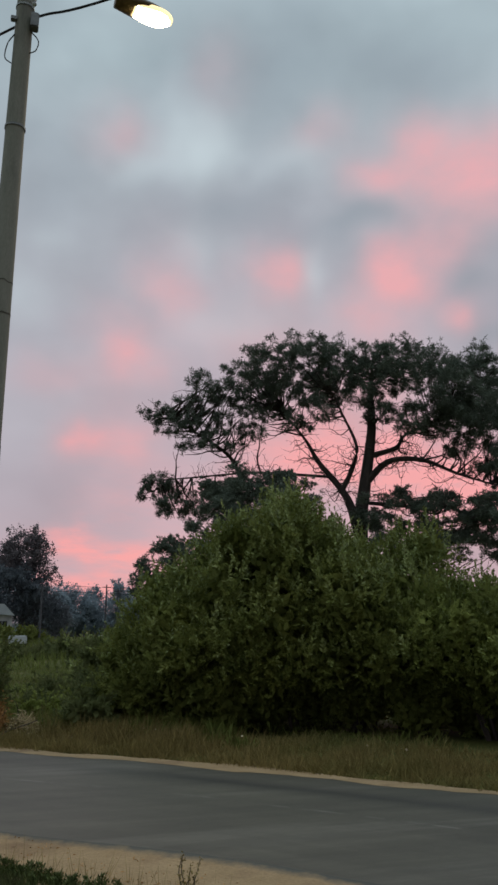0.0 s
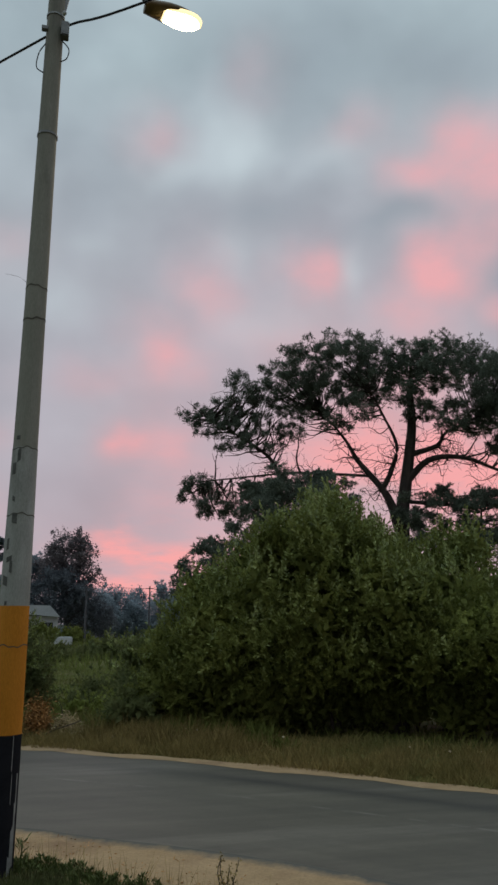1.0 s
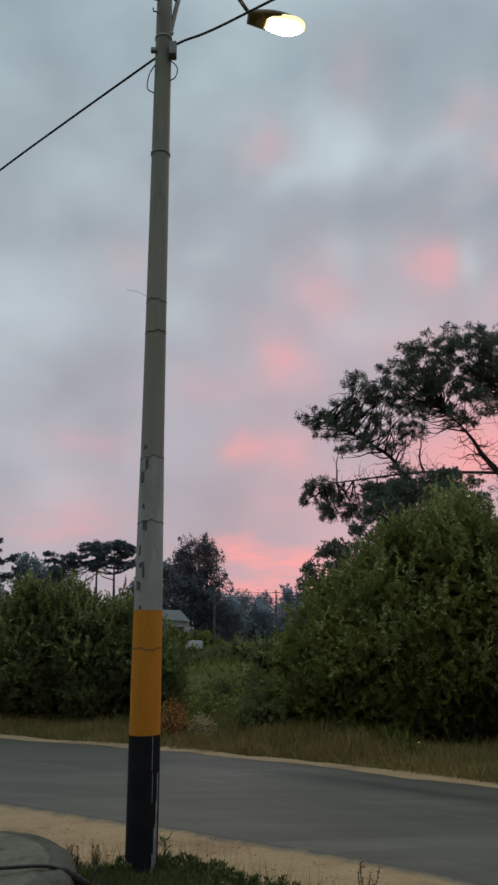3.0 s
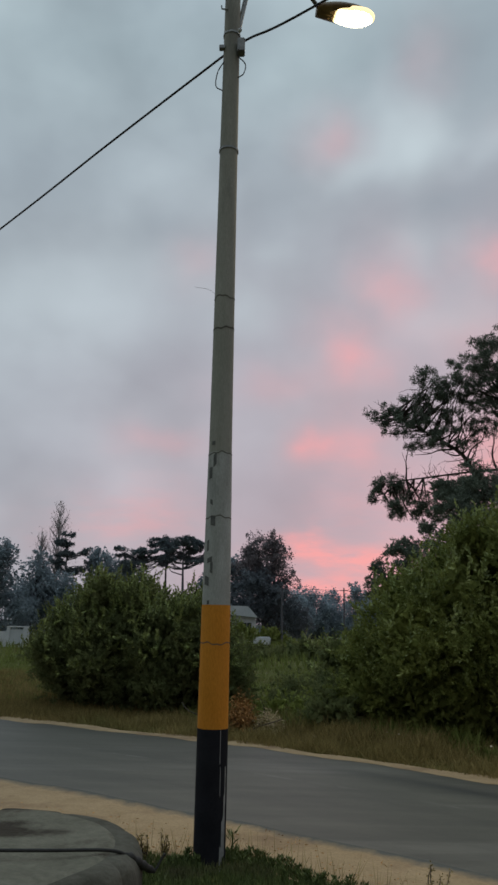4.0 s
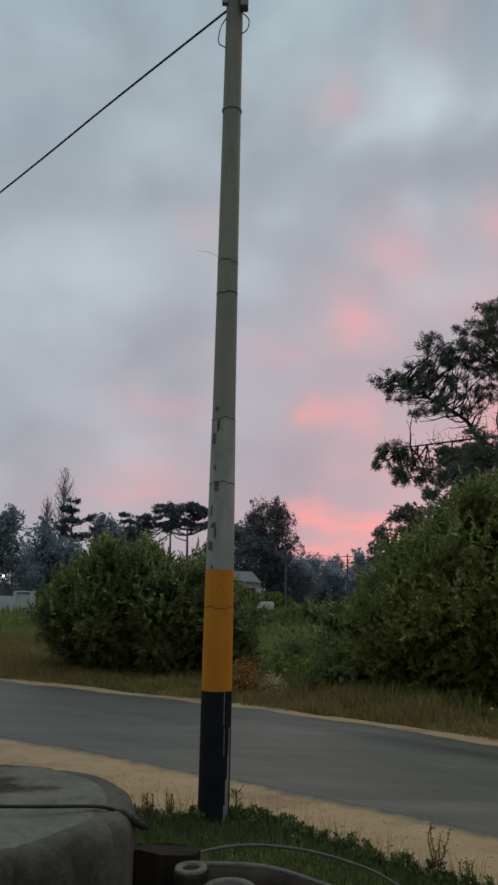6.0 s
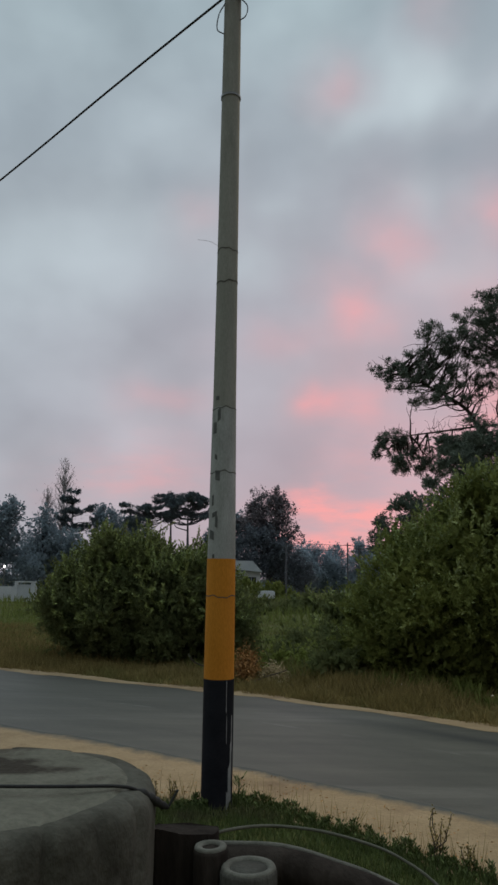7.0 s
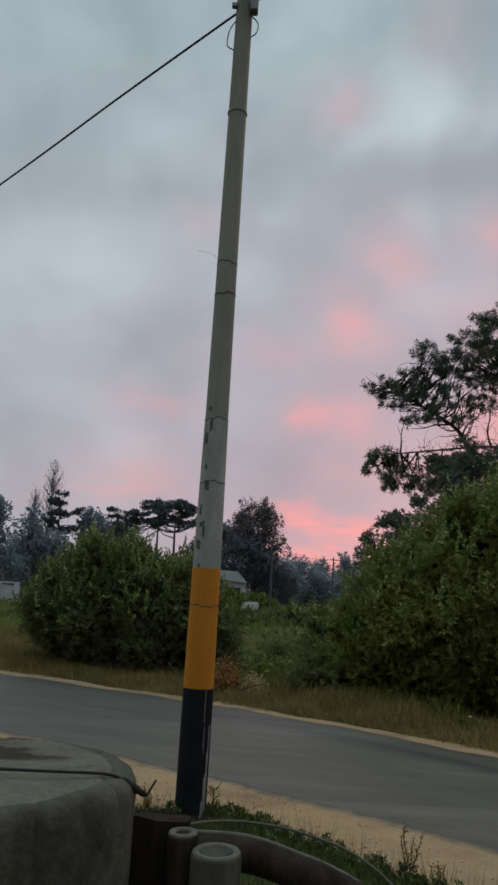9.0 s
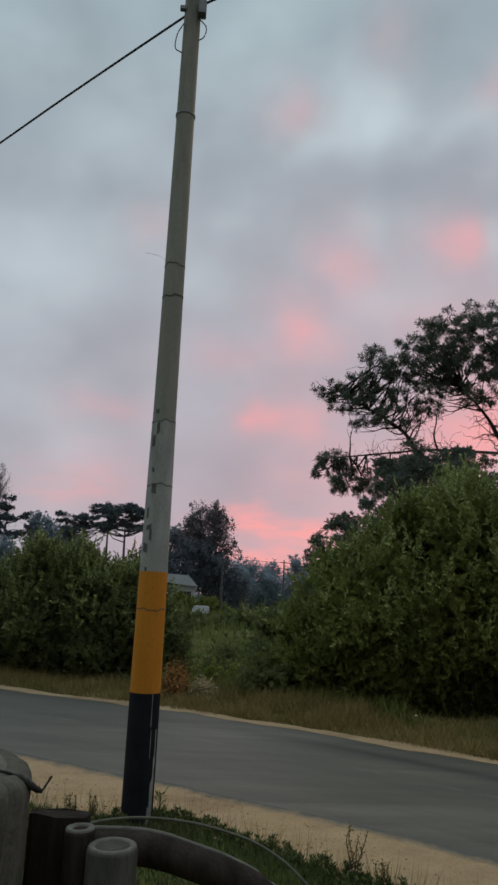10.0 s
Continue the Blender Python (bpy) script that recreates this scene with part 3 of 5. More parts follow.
# ---- shrubs and trees ----
def on_lobes(lobes, n, inner=0.0):
    """n points on (or inside) a cluster of ellipsoids, with outward normals; points deep in another lobe are left out."""
    L = np.array(lobes, float)
    area = L[:, 3] * L[:, 5] + L[:, 4] * L[:, 5] + L[:, 3] * L[:, 4]
    i = rng.choice(len(L), n, p=area / area.sum())
    s = unit(rng.normal(size=(n, 3)))
    lump = 1 + 0.18 * np.sin(s[:, 0] * 6 + i) * np.sin(s[:, 1] * 5 + 2 * i) + 0.10 * np.sin(s[:, 2] * 11 + i * 3)
    r = lump * (1 - inner * rng.uniform(0, 1, n))
    p = L[i, :3] + s * L[i, 3:] * r[:, None]
    nrm = unit(s / L[i, 3:])
    keep = p[:, 2] > 0.05
    for j in range(len(L)):
        q = (((p - L[j, :3]) / L[j, 3:]) ** 2).sum(1)
        keep &= (q > 0.62) | (i == j) | (inner > 0.3)
    return p[keep], nrm[keep]


def lumpy(lobes, count, size):
    """Smaller lobes budding from the upper and outer sides of each lobe."""
    out = list(lobes)
    for lo in lobes:
        c, r = np.array(lo[:3]), np.array(lo[3:])
        for _ in range(count):
            s = unit(rng.normal(size=3) + np.array([0, 0, 0.25]))
            k = size * rng.uniform(0.6, 1.25) * float(r.mean())
            q = c + s * r * rng.uniform(0.8, 1.08)
            if q[2] > 0.3:
                out.append((*q, k, k, k * rng.uniform(0.8, 1.3)))
    return out


def bush(lobes, shoots, mat, label, leaf=0.10, shoot=0.30, base=None, per=13, crest=0):
    c = np.mean(np.array(lobes), 0)
    base = base or (c[0], c[1])
    root = empty("bush", (base[0], base[1], 0), label, "bush")
    rel = [(a - base[0], b - base[1], z, p, q, r) for a, b, z, p, q, r in lobes]
    bm = bmesh.new()
    for lo in rel:
        for _ in range(3):
            tip = (lo[0] + random.uniform(-0.5, 0.5) * lo[3], lo[1] + random.uniform(-0.5, 0.5) * lo[4], lo[2] + 0.5 * lo[5])
            foot = (lo[0] * 0.6 + random.uniform(-0.2, 0.2), lo[1] * 0.6, -0.05)
            tube(bm, smooth_line([foot, ((foot[0] + tip[0]) / 2, (foot[1] + tip[1]) / 2 + 0.1, tip[2] * 0.55), tip], 4), np.linspace(0.05, 0.012, 9), 6)
    tagged(part("stem", bm, M_BARK, root, "thin dark stems"), kind="stuff")
    full = lumpy(rel, 9, 0.42)
    p, nrm = on_lobes(full, shoots // 5)
    p, nrm = np.repeat(p, 5, 0), np.repeat(nrm, 5, 0)
    p = p + rng.normal(0, shoot * 0.45, p.shape)
    # thin, bare understorey
    keep = rng.uniform(0, 1, len(p)) < np.clip(0.25 + 0.5 * p[:, 2], 0.3, 1.0)
    p, nrm = p[keep], nrm[keep]
    m = len(p)
    axis = unit(nrm * 0.85 + np.array([0, 0, 0.55]) + rng.normal(0, 0.5, (m, 3)))
    ln = np.clip(rng.lognormal(-0.25, 0.42, m), 0.35, 2.2) * shoot
    p = p - axis * ln[:, None] * 0.55
    f = np.tile(np.linspace(0.1, 1.0, per), m)
    P, A, LN = np.repeat(p, per, 0), np.repeat(axis, per, 0), np.repeat(ln, per)
    out = unit(rng.normal(size=(m * per, 3)))
    leaves("foliage", P + A * (f * LN)[:, None], A * 0.7 + out * (0.95 - 0.4 * f[:, None]), leaf * rng.uniform(0.6, 1.2, m * per), leaf * 0.46, mat, root, face=np.repeat(nrm, per, 0))
    k = np.repeat((rng.uniform(0, 1, m) < 0.22) & (nrm[:, 2] > -0.2) & (p[:, 2] > 1.0), per)
    leaves("shoot_foliage", (P + A * (f * LN * 1.15 + 0.10)[:, None])[k], (A * 0.8 + out * (0.9 - 0.35 * f[:, None]))[k], leaf * 1.15, leaf * 0.46, M_SHOOT, root, "paler leafy shoot tips", face=np.repeat(nrm, per, 0)[k])["kind"] = "stuff"
    p, nrm = on_lobes(full, int(shoots * 3.2), 0.4)
    p = p - nrm * 0.16
    if crest:
        top, up = on_lobes(full, 9000)
        k = np.argsort(-(top[:, 2] + rng.uniform(0, 4.2, len(top))) * (up[:, 2] > -0.05))[:crest]
        h = rng.uniform(0.3, 0.8, crest) * min(1.0, crest / 300 + 0.4)
        a = unit(np.stack([rng.normal(0, 0.25, crest), rng.normal(0, 0.25, crest), np.ones(crest)], 1))
        f = np.tile(np.linspace(0, 1, 22), crest)  # leaves up each sprig
        A = np.repeat(a, 22, 0)
        P2 = np.repeat(top[k], 22, 0) + A * ((f - 0.2) * np.repeat(h, 22))[:, None]
        d = A * 0.75 + unit(rng.normal(size=A.shape)) * (0.9 - 0.4 * f[:, None])
        tagged(leaves("crest_foliage", P2, d, leaf * 1.35 * (1.1 - 0.5 * f), leaf * 0.5, M_SHOOT, root, "tall pale upright sprigs along the crest", face=np.repeat(up[k], 22, 0)), kind="stuff")
    leaves("inner_foliage", p, unit(rng.normal(size=p.shape)) + np.array([0, 0, 0.4]), leaf * 2.7, leaf * 1.3, mat, root, "dense shaded inner leaves", face=nrm)
    return root


bush([(4.1, 21.2, 1.9, 1.2, 1.5, 1.5), (5.6, 20.5, 2.7, 1.5, 1.9, 2.0), (7.5, 19.9, 2.7, 1.9, 2.1, 2.1), (9.5, 18.9, 2.5, 1.9, 2.2, 1.85), (11.2, 17.7, 1.8, 1.7, 1.8, 1.5),
      (4.7, 20.5, 1.0, 1.2, 1.2, 0.95), (3.3, 21.4, 1.0, 0.9, 1.1, 0.85), (6.6, 19.3, 1.9, 1.5, 1.2, 1.0), (8.6, 18.4, 2.0, 1.5, 1.2, 1.1), (10.8, 17.3, 1.7, 1.6, 1.2, 1.1),
      (5.9, 20.3, 0.8, 1.5, 1.0, 0.9), (8.1, 19.5, 0.8, 1.6, 1.0, 0.9), (10.4, 18.3, 0.8, 1.6, 1.0, 0.9), (8.8, 20.1, 2.75, 1.7, 1.2, 1.95), (6.2, 20.6, 3.5, 1.0, 1.0, 1.1)],
     26000, M_BUSH, "large dense dark-green bush with upright leafy shoots by the road", crest=900)
bush([(11.8, 18.6, 1.8, 2.0, 2.0, 1.8), (13.8, 17.6, 1.8, 2.0, 2.0, 1.8), (13.4, 15.4, 1.5, 1.8, 1.5, 1.7), (9.7, 16.9, 2.4, 1.1, 0.9, 0.8), (11.2, 15.9, 2.2, 1.3, 0.9, 0.85), (12.2, 15.4, 1.7, 1.2, 0.9, 0.9)],
     9500, M_BUSH_LIGHT, "yellow-green leafy bush grown against a darker one", crest=60)
bush([(-5.2, 25.6, 1.6, 1.3, 1.5, 1.2), (-3.9, 25.4, 1.9, 1.5, 1.6, 1.3), (-2.5, 24.8, 1.85, 1.5, 1.6, 1.3), (-0.9, 24.8, 1.1, 1.1, 1.4, 1.0),
      (-4.5, 24.7, 0.9, 1.4, 0.9, 1.0), (-2.4, 24.1, 0.9, 1.5, 0.9, 1.0)],
     11500, M_BUSH_DARK, "rounded dark-green bush standing beyond the road", crest=380)
bush([(2.7, 22.6, 0.5, 1.0, 1.1, 0.8), (3.2, 24.4, 0.7, 1.0, 1.2, 1.1), (2.2, 20.9, 0.3, 0.7, 0.8, 0.5)], 1300, M_BUSH_DARK, "low green scrub in the field gap", 0.12, 0.4)
bush([(0.9, 24.0, 0.12, 0.9, 0.8, 0.38), (1.8, 25.6, 0.2, 1.1, 0.9, 0.45)], 700, M_BUSH_DARK, "low patch of weedy scrub before the field", 0.12, 0.35)
bush([(1.5, 22.4, 0.15, 0.8, 0.6, 0.42), (2.4, 21.9, 0.2, 0.7, 0.6, 0.45)], 520, M_BUSH_LIGHT, "low yellowish weeds on the rough bank", 0.11, 0.3)
bush([(0.3, 58, 0.15, 2.2, 2.0, 0.7), (4.0, 60, 0.15, 2.4, 2.0, 0.8), (8, 56, 0.4, 2.6, 2, 0.9), (-4.5, 60, 0.5, 2.6, 2, 0.9)], 1600, M_BUSH_DARK, "low hedge of mixed green scrub across the field", 0.22, 0.6, per=9)

bush([(-1.0, 101, 0.4, 3.0, 1.2, 1.5), (3.6, 101, 0.3, 2.6, 1.2, 1.1)], 900, M_BUSH, "low garden hedge before a white house", 0.25, 0.6, per=9)


def branch(bm, a, b, r0, r1, sag=0.0, steps=5, kink=0.25, sides=4):
    a, b = np.array(a, float), np.array(b, float)
    ln = np.linalg.norm(b - a)
    mid = [(a + (b - a) * f) + rng.normal(0, kink * ln * 0.16, 3) + np.array([0, 0, -sag * ln * math.sin(f * math.pi)]) for f in (0.33, 0.66)]
    line = smooth_line([a, *mid, b], steps)
    tube(bm, line, np.linspace(r0, r1, len(line)), sides)
    return line


def needle_pads(name, pads, tufts, root, mat=M_NEEDLE, needle=0.26, blade=0.035, per=14, flat=0.75, deep=1.0):
    """Clumps of needle tufts in rough ellipsoids (u, z, half width, half height), spread in depth."""
    P, D, LN = [], [], []
    for u, z, ru, rz in pads:
        n = max(int(tufts * (ru * rz) ** 0.85), 8)
        dy = rng.uniform(-1.5, 1.5) * deep
        sub = np.clip(rng.normal(0, 0.55, (max(int(ru * rz * 9), 6), 3)), -0.95, 0.95) * np.array([ru, ru * 0.9, rz * flat])
        c = sub[rng.integers(0, len(sub), n)] + rng.normal(0, 0.22, (n, 3)) * np.array([1, 1, 0.6]) * min(1.0, ru)
        c = c + np.array([u, dy, z])
        P.append(np.repeat(c, per, 0))
        D.append(rng.normal(size=(n * per, 3)) + np.array([0, 0, 0.45]))
    P, D = np.concatenate(P), np.concatenate(D)
    return leaves(name, P, D, needle * rng.uniform(0.6, 1.2, len(P)), blade, mat, root)


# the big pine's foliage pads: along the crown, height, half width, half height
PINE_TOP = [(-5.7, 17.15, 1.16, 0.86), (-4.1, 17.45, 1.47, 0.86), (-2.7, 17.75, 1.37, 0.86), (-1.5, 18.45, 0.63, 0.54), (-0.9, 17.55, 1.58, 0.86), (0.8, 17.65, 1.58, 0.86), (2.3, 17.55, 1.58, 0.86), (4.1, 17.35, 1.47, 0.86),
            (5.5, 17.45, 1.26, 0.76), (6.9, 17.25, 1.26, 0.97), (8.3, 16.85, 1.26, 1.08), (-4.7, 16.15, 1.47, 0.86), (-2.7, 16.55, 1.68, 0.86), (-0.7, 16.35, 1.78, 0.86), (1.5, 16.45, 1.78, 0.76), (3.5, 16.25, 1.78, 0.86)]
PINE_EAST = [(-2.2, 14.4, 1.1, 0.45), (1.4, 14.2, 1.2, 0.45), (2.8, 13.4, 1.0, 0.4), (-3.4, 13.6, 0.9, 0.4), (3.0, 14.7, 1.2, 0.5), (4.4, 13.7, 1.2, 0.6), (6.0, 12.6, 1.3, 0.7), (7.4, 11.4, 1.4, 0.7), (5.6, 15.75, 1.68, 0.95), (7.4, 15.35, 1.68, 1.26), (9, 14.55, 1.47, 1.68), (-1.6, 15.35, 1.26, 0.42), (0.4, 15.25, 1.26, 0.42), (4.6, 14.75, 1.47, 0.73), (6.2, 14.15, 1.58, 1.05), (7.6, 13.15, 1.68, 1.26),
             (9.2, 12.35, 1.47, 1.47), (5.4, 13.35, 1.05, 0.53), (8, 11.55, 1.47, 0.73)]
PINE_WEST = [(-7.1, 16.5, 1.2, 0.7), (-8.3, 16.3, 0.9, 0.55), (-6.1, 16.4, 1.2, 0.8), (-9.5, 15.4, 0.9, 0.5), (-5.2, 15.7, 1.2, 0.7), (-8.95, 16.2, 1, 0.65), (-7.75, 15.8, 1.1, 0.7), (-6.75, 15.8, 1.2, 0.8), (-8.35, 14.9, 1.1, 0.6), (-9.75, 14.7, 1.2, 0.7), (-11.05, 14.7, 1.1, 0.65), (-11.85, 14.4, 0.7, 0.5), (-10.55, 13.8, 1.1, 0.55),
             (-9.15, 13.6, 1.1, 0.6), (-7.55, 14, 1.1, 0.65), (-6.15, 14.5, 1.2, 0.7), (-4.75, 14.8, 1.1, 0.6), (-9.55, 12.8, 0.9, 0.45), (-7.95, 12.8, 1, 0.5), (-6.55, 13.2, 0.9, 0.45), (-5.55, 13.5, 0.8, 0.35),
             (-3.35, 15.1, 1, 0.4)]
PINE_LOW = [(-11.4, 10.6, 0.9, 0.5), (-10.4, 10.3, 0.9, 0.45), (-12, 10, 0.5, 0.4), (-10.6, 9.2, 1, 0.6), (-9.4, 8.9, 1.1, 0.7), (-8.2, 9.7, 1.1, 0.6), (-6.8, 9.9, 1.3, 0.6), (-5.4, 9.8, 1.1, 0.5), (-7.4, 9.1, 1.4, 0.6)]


def twig_tufts(name, pads, lumps, root, spread, deep, needle=0.24, blade=0.036, each=8, per=12):
    """Needle tufts gathered at twig ends, scattered through the pads."""
    C = []
    for u, z, ru, rz in pads:
        n = max(int(lumps * ru * rz), 5)
        q = unit(rng.normal(size=(n, 3))) * rng.uniform(0, 1, (n, 1)) ** 0.4
        C.append(q * np.array([ru * 1.05, ru * deep, rz * 1.1]) + np.array([u, rng.uniform(-1, 1) * deep, z]))
    C = np.concatenate(C)
    size = rng.uniform(0.55, 1.3, len(C))
    c = np.repeat(C, each, 0) + rng.normal(0, spread, (len(C) * each, 3)) * np.repeat(size, each)[:, None]
    P = np.repeat(c, per, 0)
    D = rng.normal(size=P.shape) + np.array([0, 0, 0.4])
    return leaves(name, P, D, needle * rng.uniform(0.6, 1.2, len(P)), blade, M_NEEDLE, root)


def big_pine():
    root = empty("pine_tree", (18.3, 39.13, -0.25), "tall umbrella pine with dark crown and bare forked limbs", "tree", turn=-21)
    bm = bmesh.new()
    line = smooth_line([(0.1, 0, -0.05), (0, 0, 5), (0.06, 0, 8.5), (0.3, 0, 10.2), (0.8, 0.1, 13.5), (0.8, 0, 15.8), (1, 0, 17.6)], 5)
    tube(bm, line, np.interp(np.linspace(0, 1, len(line)), [0, 0.5, 0.8, 1], [0.46, 0.34, 0.2, 0.04]), 9)
    part("trunk", bm, M_BARK, root)
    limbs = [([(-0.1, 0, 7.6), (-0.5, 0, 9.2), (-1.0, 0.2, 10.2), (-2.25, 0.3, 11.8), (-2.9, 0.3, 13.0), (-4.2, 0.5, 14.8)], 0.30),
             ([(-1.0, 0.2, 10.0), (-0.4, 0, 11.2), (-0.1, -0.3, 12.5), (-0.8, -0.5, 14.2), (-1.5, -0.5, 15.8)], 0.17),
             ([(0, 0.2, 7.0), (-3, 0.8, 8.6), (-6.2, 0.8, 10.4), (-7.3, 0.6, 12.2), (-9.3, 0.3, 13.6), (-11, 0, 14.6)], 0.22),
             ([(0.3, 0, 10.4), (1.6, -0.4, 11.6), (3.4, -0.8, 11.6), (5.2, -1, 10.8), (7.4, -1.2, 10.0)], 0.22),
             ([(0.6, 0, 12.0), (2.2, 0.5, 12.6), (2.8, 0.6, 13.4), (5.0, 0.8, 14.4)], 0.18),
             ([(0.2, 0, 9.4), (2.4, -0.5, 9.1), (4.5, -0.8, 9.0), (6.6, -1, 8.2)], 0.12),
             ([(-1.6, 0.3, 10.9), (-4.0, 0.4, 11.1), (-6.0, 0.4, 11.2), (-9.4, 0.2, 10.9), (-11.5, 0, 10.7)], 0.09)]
    nodes = [np.array(p) for p in line[12:]]
    for pts, r in limbs:
        b = bmesh.new()
        ln = smooth_line(pts, 5)
        tube(b, ln, np.linspace(r, 0.03, len(ln)), 7)
        part("limb", b, M_BARK, root)
        nodes += [np.array(q) for q in ln[4:]]
    bm = bmesh.new()
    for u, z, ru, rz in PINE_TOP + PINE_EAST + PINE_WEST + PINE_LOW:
        c = np.array([u, 0, z])
        for _ in range(6):
            e = c + rng.normal(0, 0.5, 3) * np.array([ru, ru, rz])
            d = [np.linalg.norm((q - e) * np.array([1, 0.6, 1])) + (3 if q[2] > e[2] + 0.4 else 0) + rng.uniform(0, 1.2) for q in nodes]
            s = nodes[int(np.argmin(d))]
            lp = branch(bm, s, e, 0.055, 0.014, 0.04, 4, 0.3)
            for q in lp[4::3]:
                branch(bm, q, q + rng.normal(0, 0.4, 3) + np.array([0, 0, 0.2]), 0.018, 0.008, 0, 2, 0.4)
    for _ in range(210):
        s = nodes[rng.integers(0, len(nodes))]
        if s[2] < 14.5 and abs(s[0]) < 9:
            e = s + np.array([rng.uniform(-1.6, 1.6), rng.uniform(-1, 1), rng.uniform(-0.5, 0.8)])
            lp = branch(bm, s, e, 0.035, 0.008, 0.08, 4, 0.7)
            for q in lp[3::2]:
                branch(bm, q, q + rng.normal(0, 0.45, 3), 0.012, 0.006, 0, 2, 0.5)
    tagged(part("branchwork", bm, M_BARK, root, "tangle of bare crossing twigs"), kind="stuff")
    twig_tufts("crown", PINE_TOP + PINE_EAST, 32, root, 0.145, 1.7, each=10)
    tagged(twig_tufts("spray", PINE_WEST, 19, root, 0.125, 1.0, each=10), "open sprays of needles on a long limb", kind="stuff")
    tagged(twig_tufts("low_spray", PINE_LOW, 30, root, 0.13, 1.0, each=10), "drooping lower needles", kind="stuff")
    return root


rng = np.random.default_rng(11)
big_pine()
rng = np.random.default_rng(23)


def small_pine(at, pads, turn, label, trunk_h, r=0.12, tufts=80, mat=M_NEEDLE, needle=0.22, blade=0.03, lean=0.0, per=14, name="pine_tree", broken=False):
    if broken:
        pads = [(u + rng.normal(0, 0.55) * ru, z + rng.normal(0, 0.6) * rz, ru * rng.uniform(0.3, 0.55), rz * rng.uniform(0.35, 0.6)) for u, z, ru, rz in pads for _ in range(5)]
    root = empty(name, at, label, "tree", turn=turn)
    bm = bmesh.new()
    line = smooth_line([(0, 0, -0.1), (0.1 + lean * 0.3, 0, trunk_h * 0.4), (lean, 0.1, trunk_h * 0.75), (lean * 1.2, 0, trunk_h)], 5)
    tube(bm, line, np.linspace(r, r * 0.25, len(line)), 7)
    bark = M_FAR_BARK if mat is M_FAR_NEEDLE else M_BARK
    part("trunk", bm, bark, root)
    bm = bmesh.new()
    for u, z, ru, rz in pads:
        for _ in range(3):
            e = np.array([u, 0, z]) + rng.normal(0, 0.45, 3) * np.array([ru, ru, rz])
            s = min((np.array(q) for q in line[3:]), key=lambda q: abs(q[2] - (e[2] - 0.35 * abs(u))) + rng.uniform(0, 0.4))
            lp = branch(bm, s, e, r * 0.32, r * 0.08, 0.03, 4, 0.4)
            for q in lp[4::3]:
                branch(bm, q, q + rng.normal(0, 0.3 * ru, 3), r * 0.1, r * 0.04, 0, 2, 0.4)
    tagged(part("branchwork", bm, bark, root), kind="stuff")
    needle_pads("crown", pads, tufts, root, mat, needle, blade, per)
    return root


# dark trees close behind the large bush
small_pine((11.4, 36.5, 0), [(0, 9.3, 2.0, 1.0), (1.6, 9.6, 1.3, 0.8), (-1.6, 8.6, 1.4, 0.9), (0.6, 8.0, 2.2, 1.2), (-1.4, 7.0, 1.5, 1.0), (1.2, 6.6, 1.5, 1.0)], -21, "dark bushy pine below the taller crown", 9.4, 0.16, 230, blade=0.05)
small_pine((21.3, 36.0, 0), [(-2.6, 9.0, 1.6, 0.9), (0.4, 9.4, 1.2, 0.9), (1.8, 8.2, 1.6, 1.0), (-1.0, 7.6, 1.2, 0.8), (2.6, 6.8, 1.6, 1.2), (0.2, 6.4, 1.1, 0.7), (-2.0, 6.2, 1.4, 1.0), (3.6, 9.2, 1.4, 1.2), (-3.4, 8.2, 1.3, 0.7), (-0.4, 8.6, 1.2, 0.7), (3.0, 8.2, 1.4, 1.0), (1.0, 7.4, 1.4, 0.9), (-2.6, 7.2, 1.2, 0.8), (4.4, 7.4, 1.6, 1.4)], -21, "young open pine with thin straight trunk", 9.6, 0.12, 230, blade=0.045)
small_pine((7.4, 32.0, 0), [(-1.9, 4.9, 0.5, 0.35), (-1.4, 5.6, 0.6, 0.4), (-0.4, 5.9, 0.9, 0.6), (-1.6, 4.2, 0.8, 0.6), (-0.6, 4.6, 1.2, 0.9), (0.6, 5.4, 1.2, 0.9), (-1.0, 3.2, 1.3, 0.9), (0.6, 3.6, 1.5, 1.2)], -10, "dark conifer peeping out behind the bush", 5.6, 0.1, 260, needle=0.2, blade=0.045)


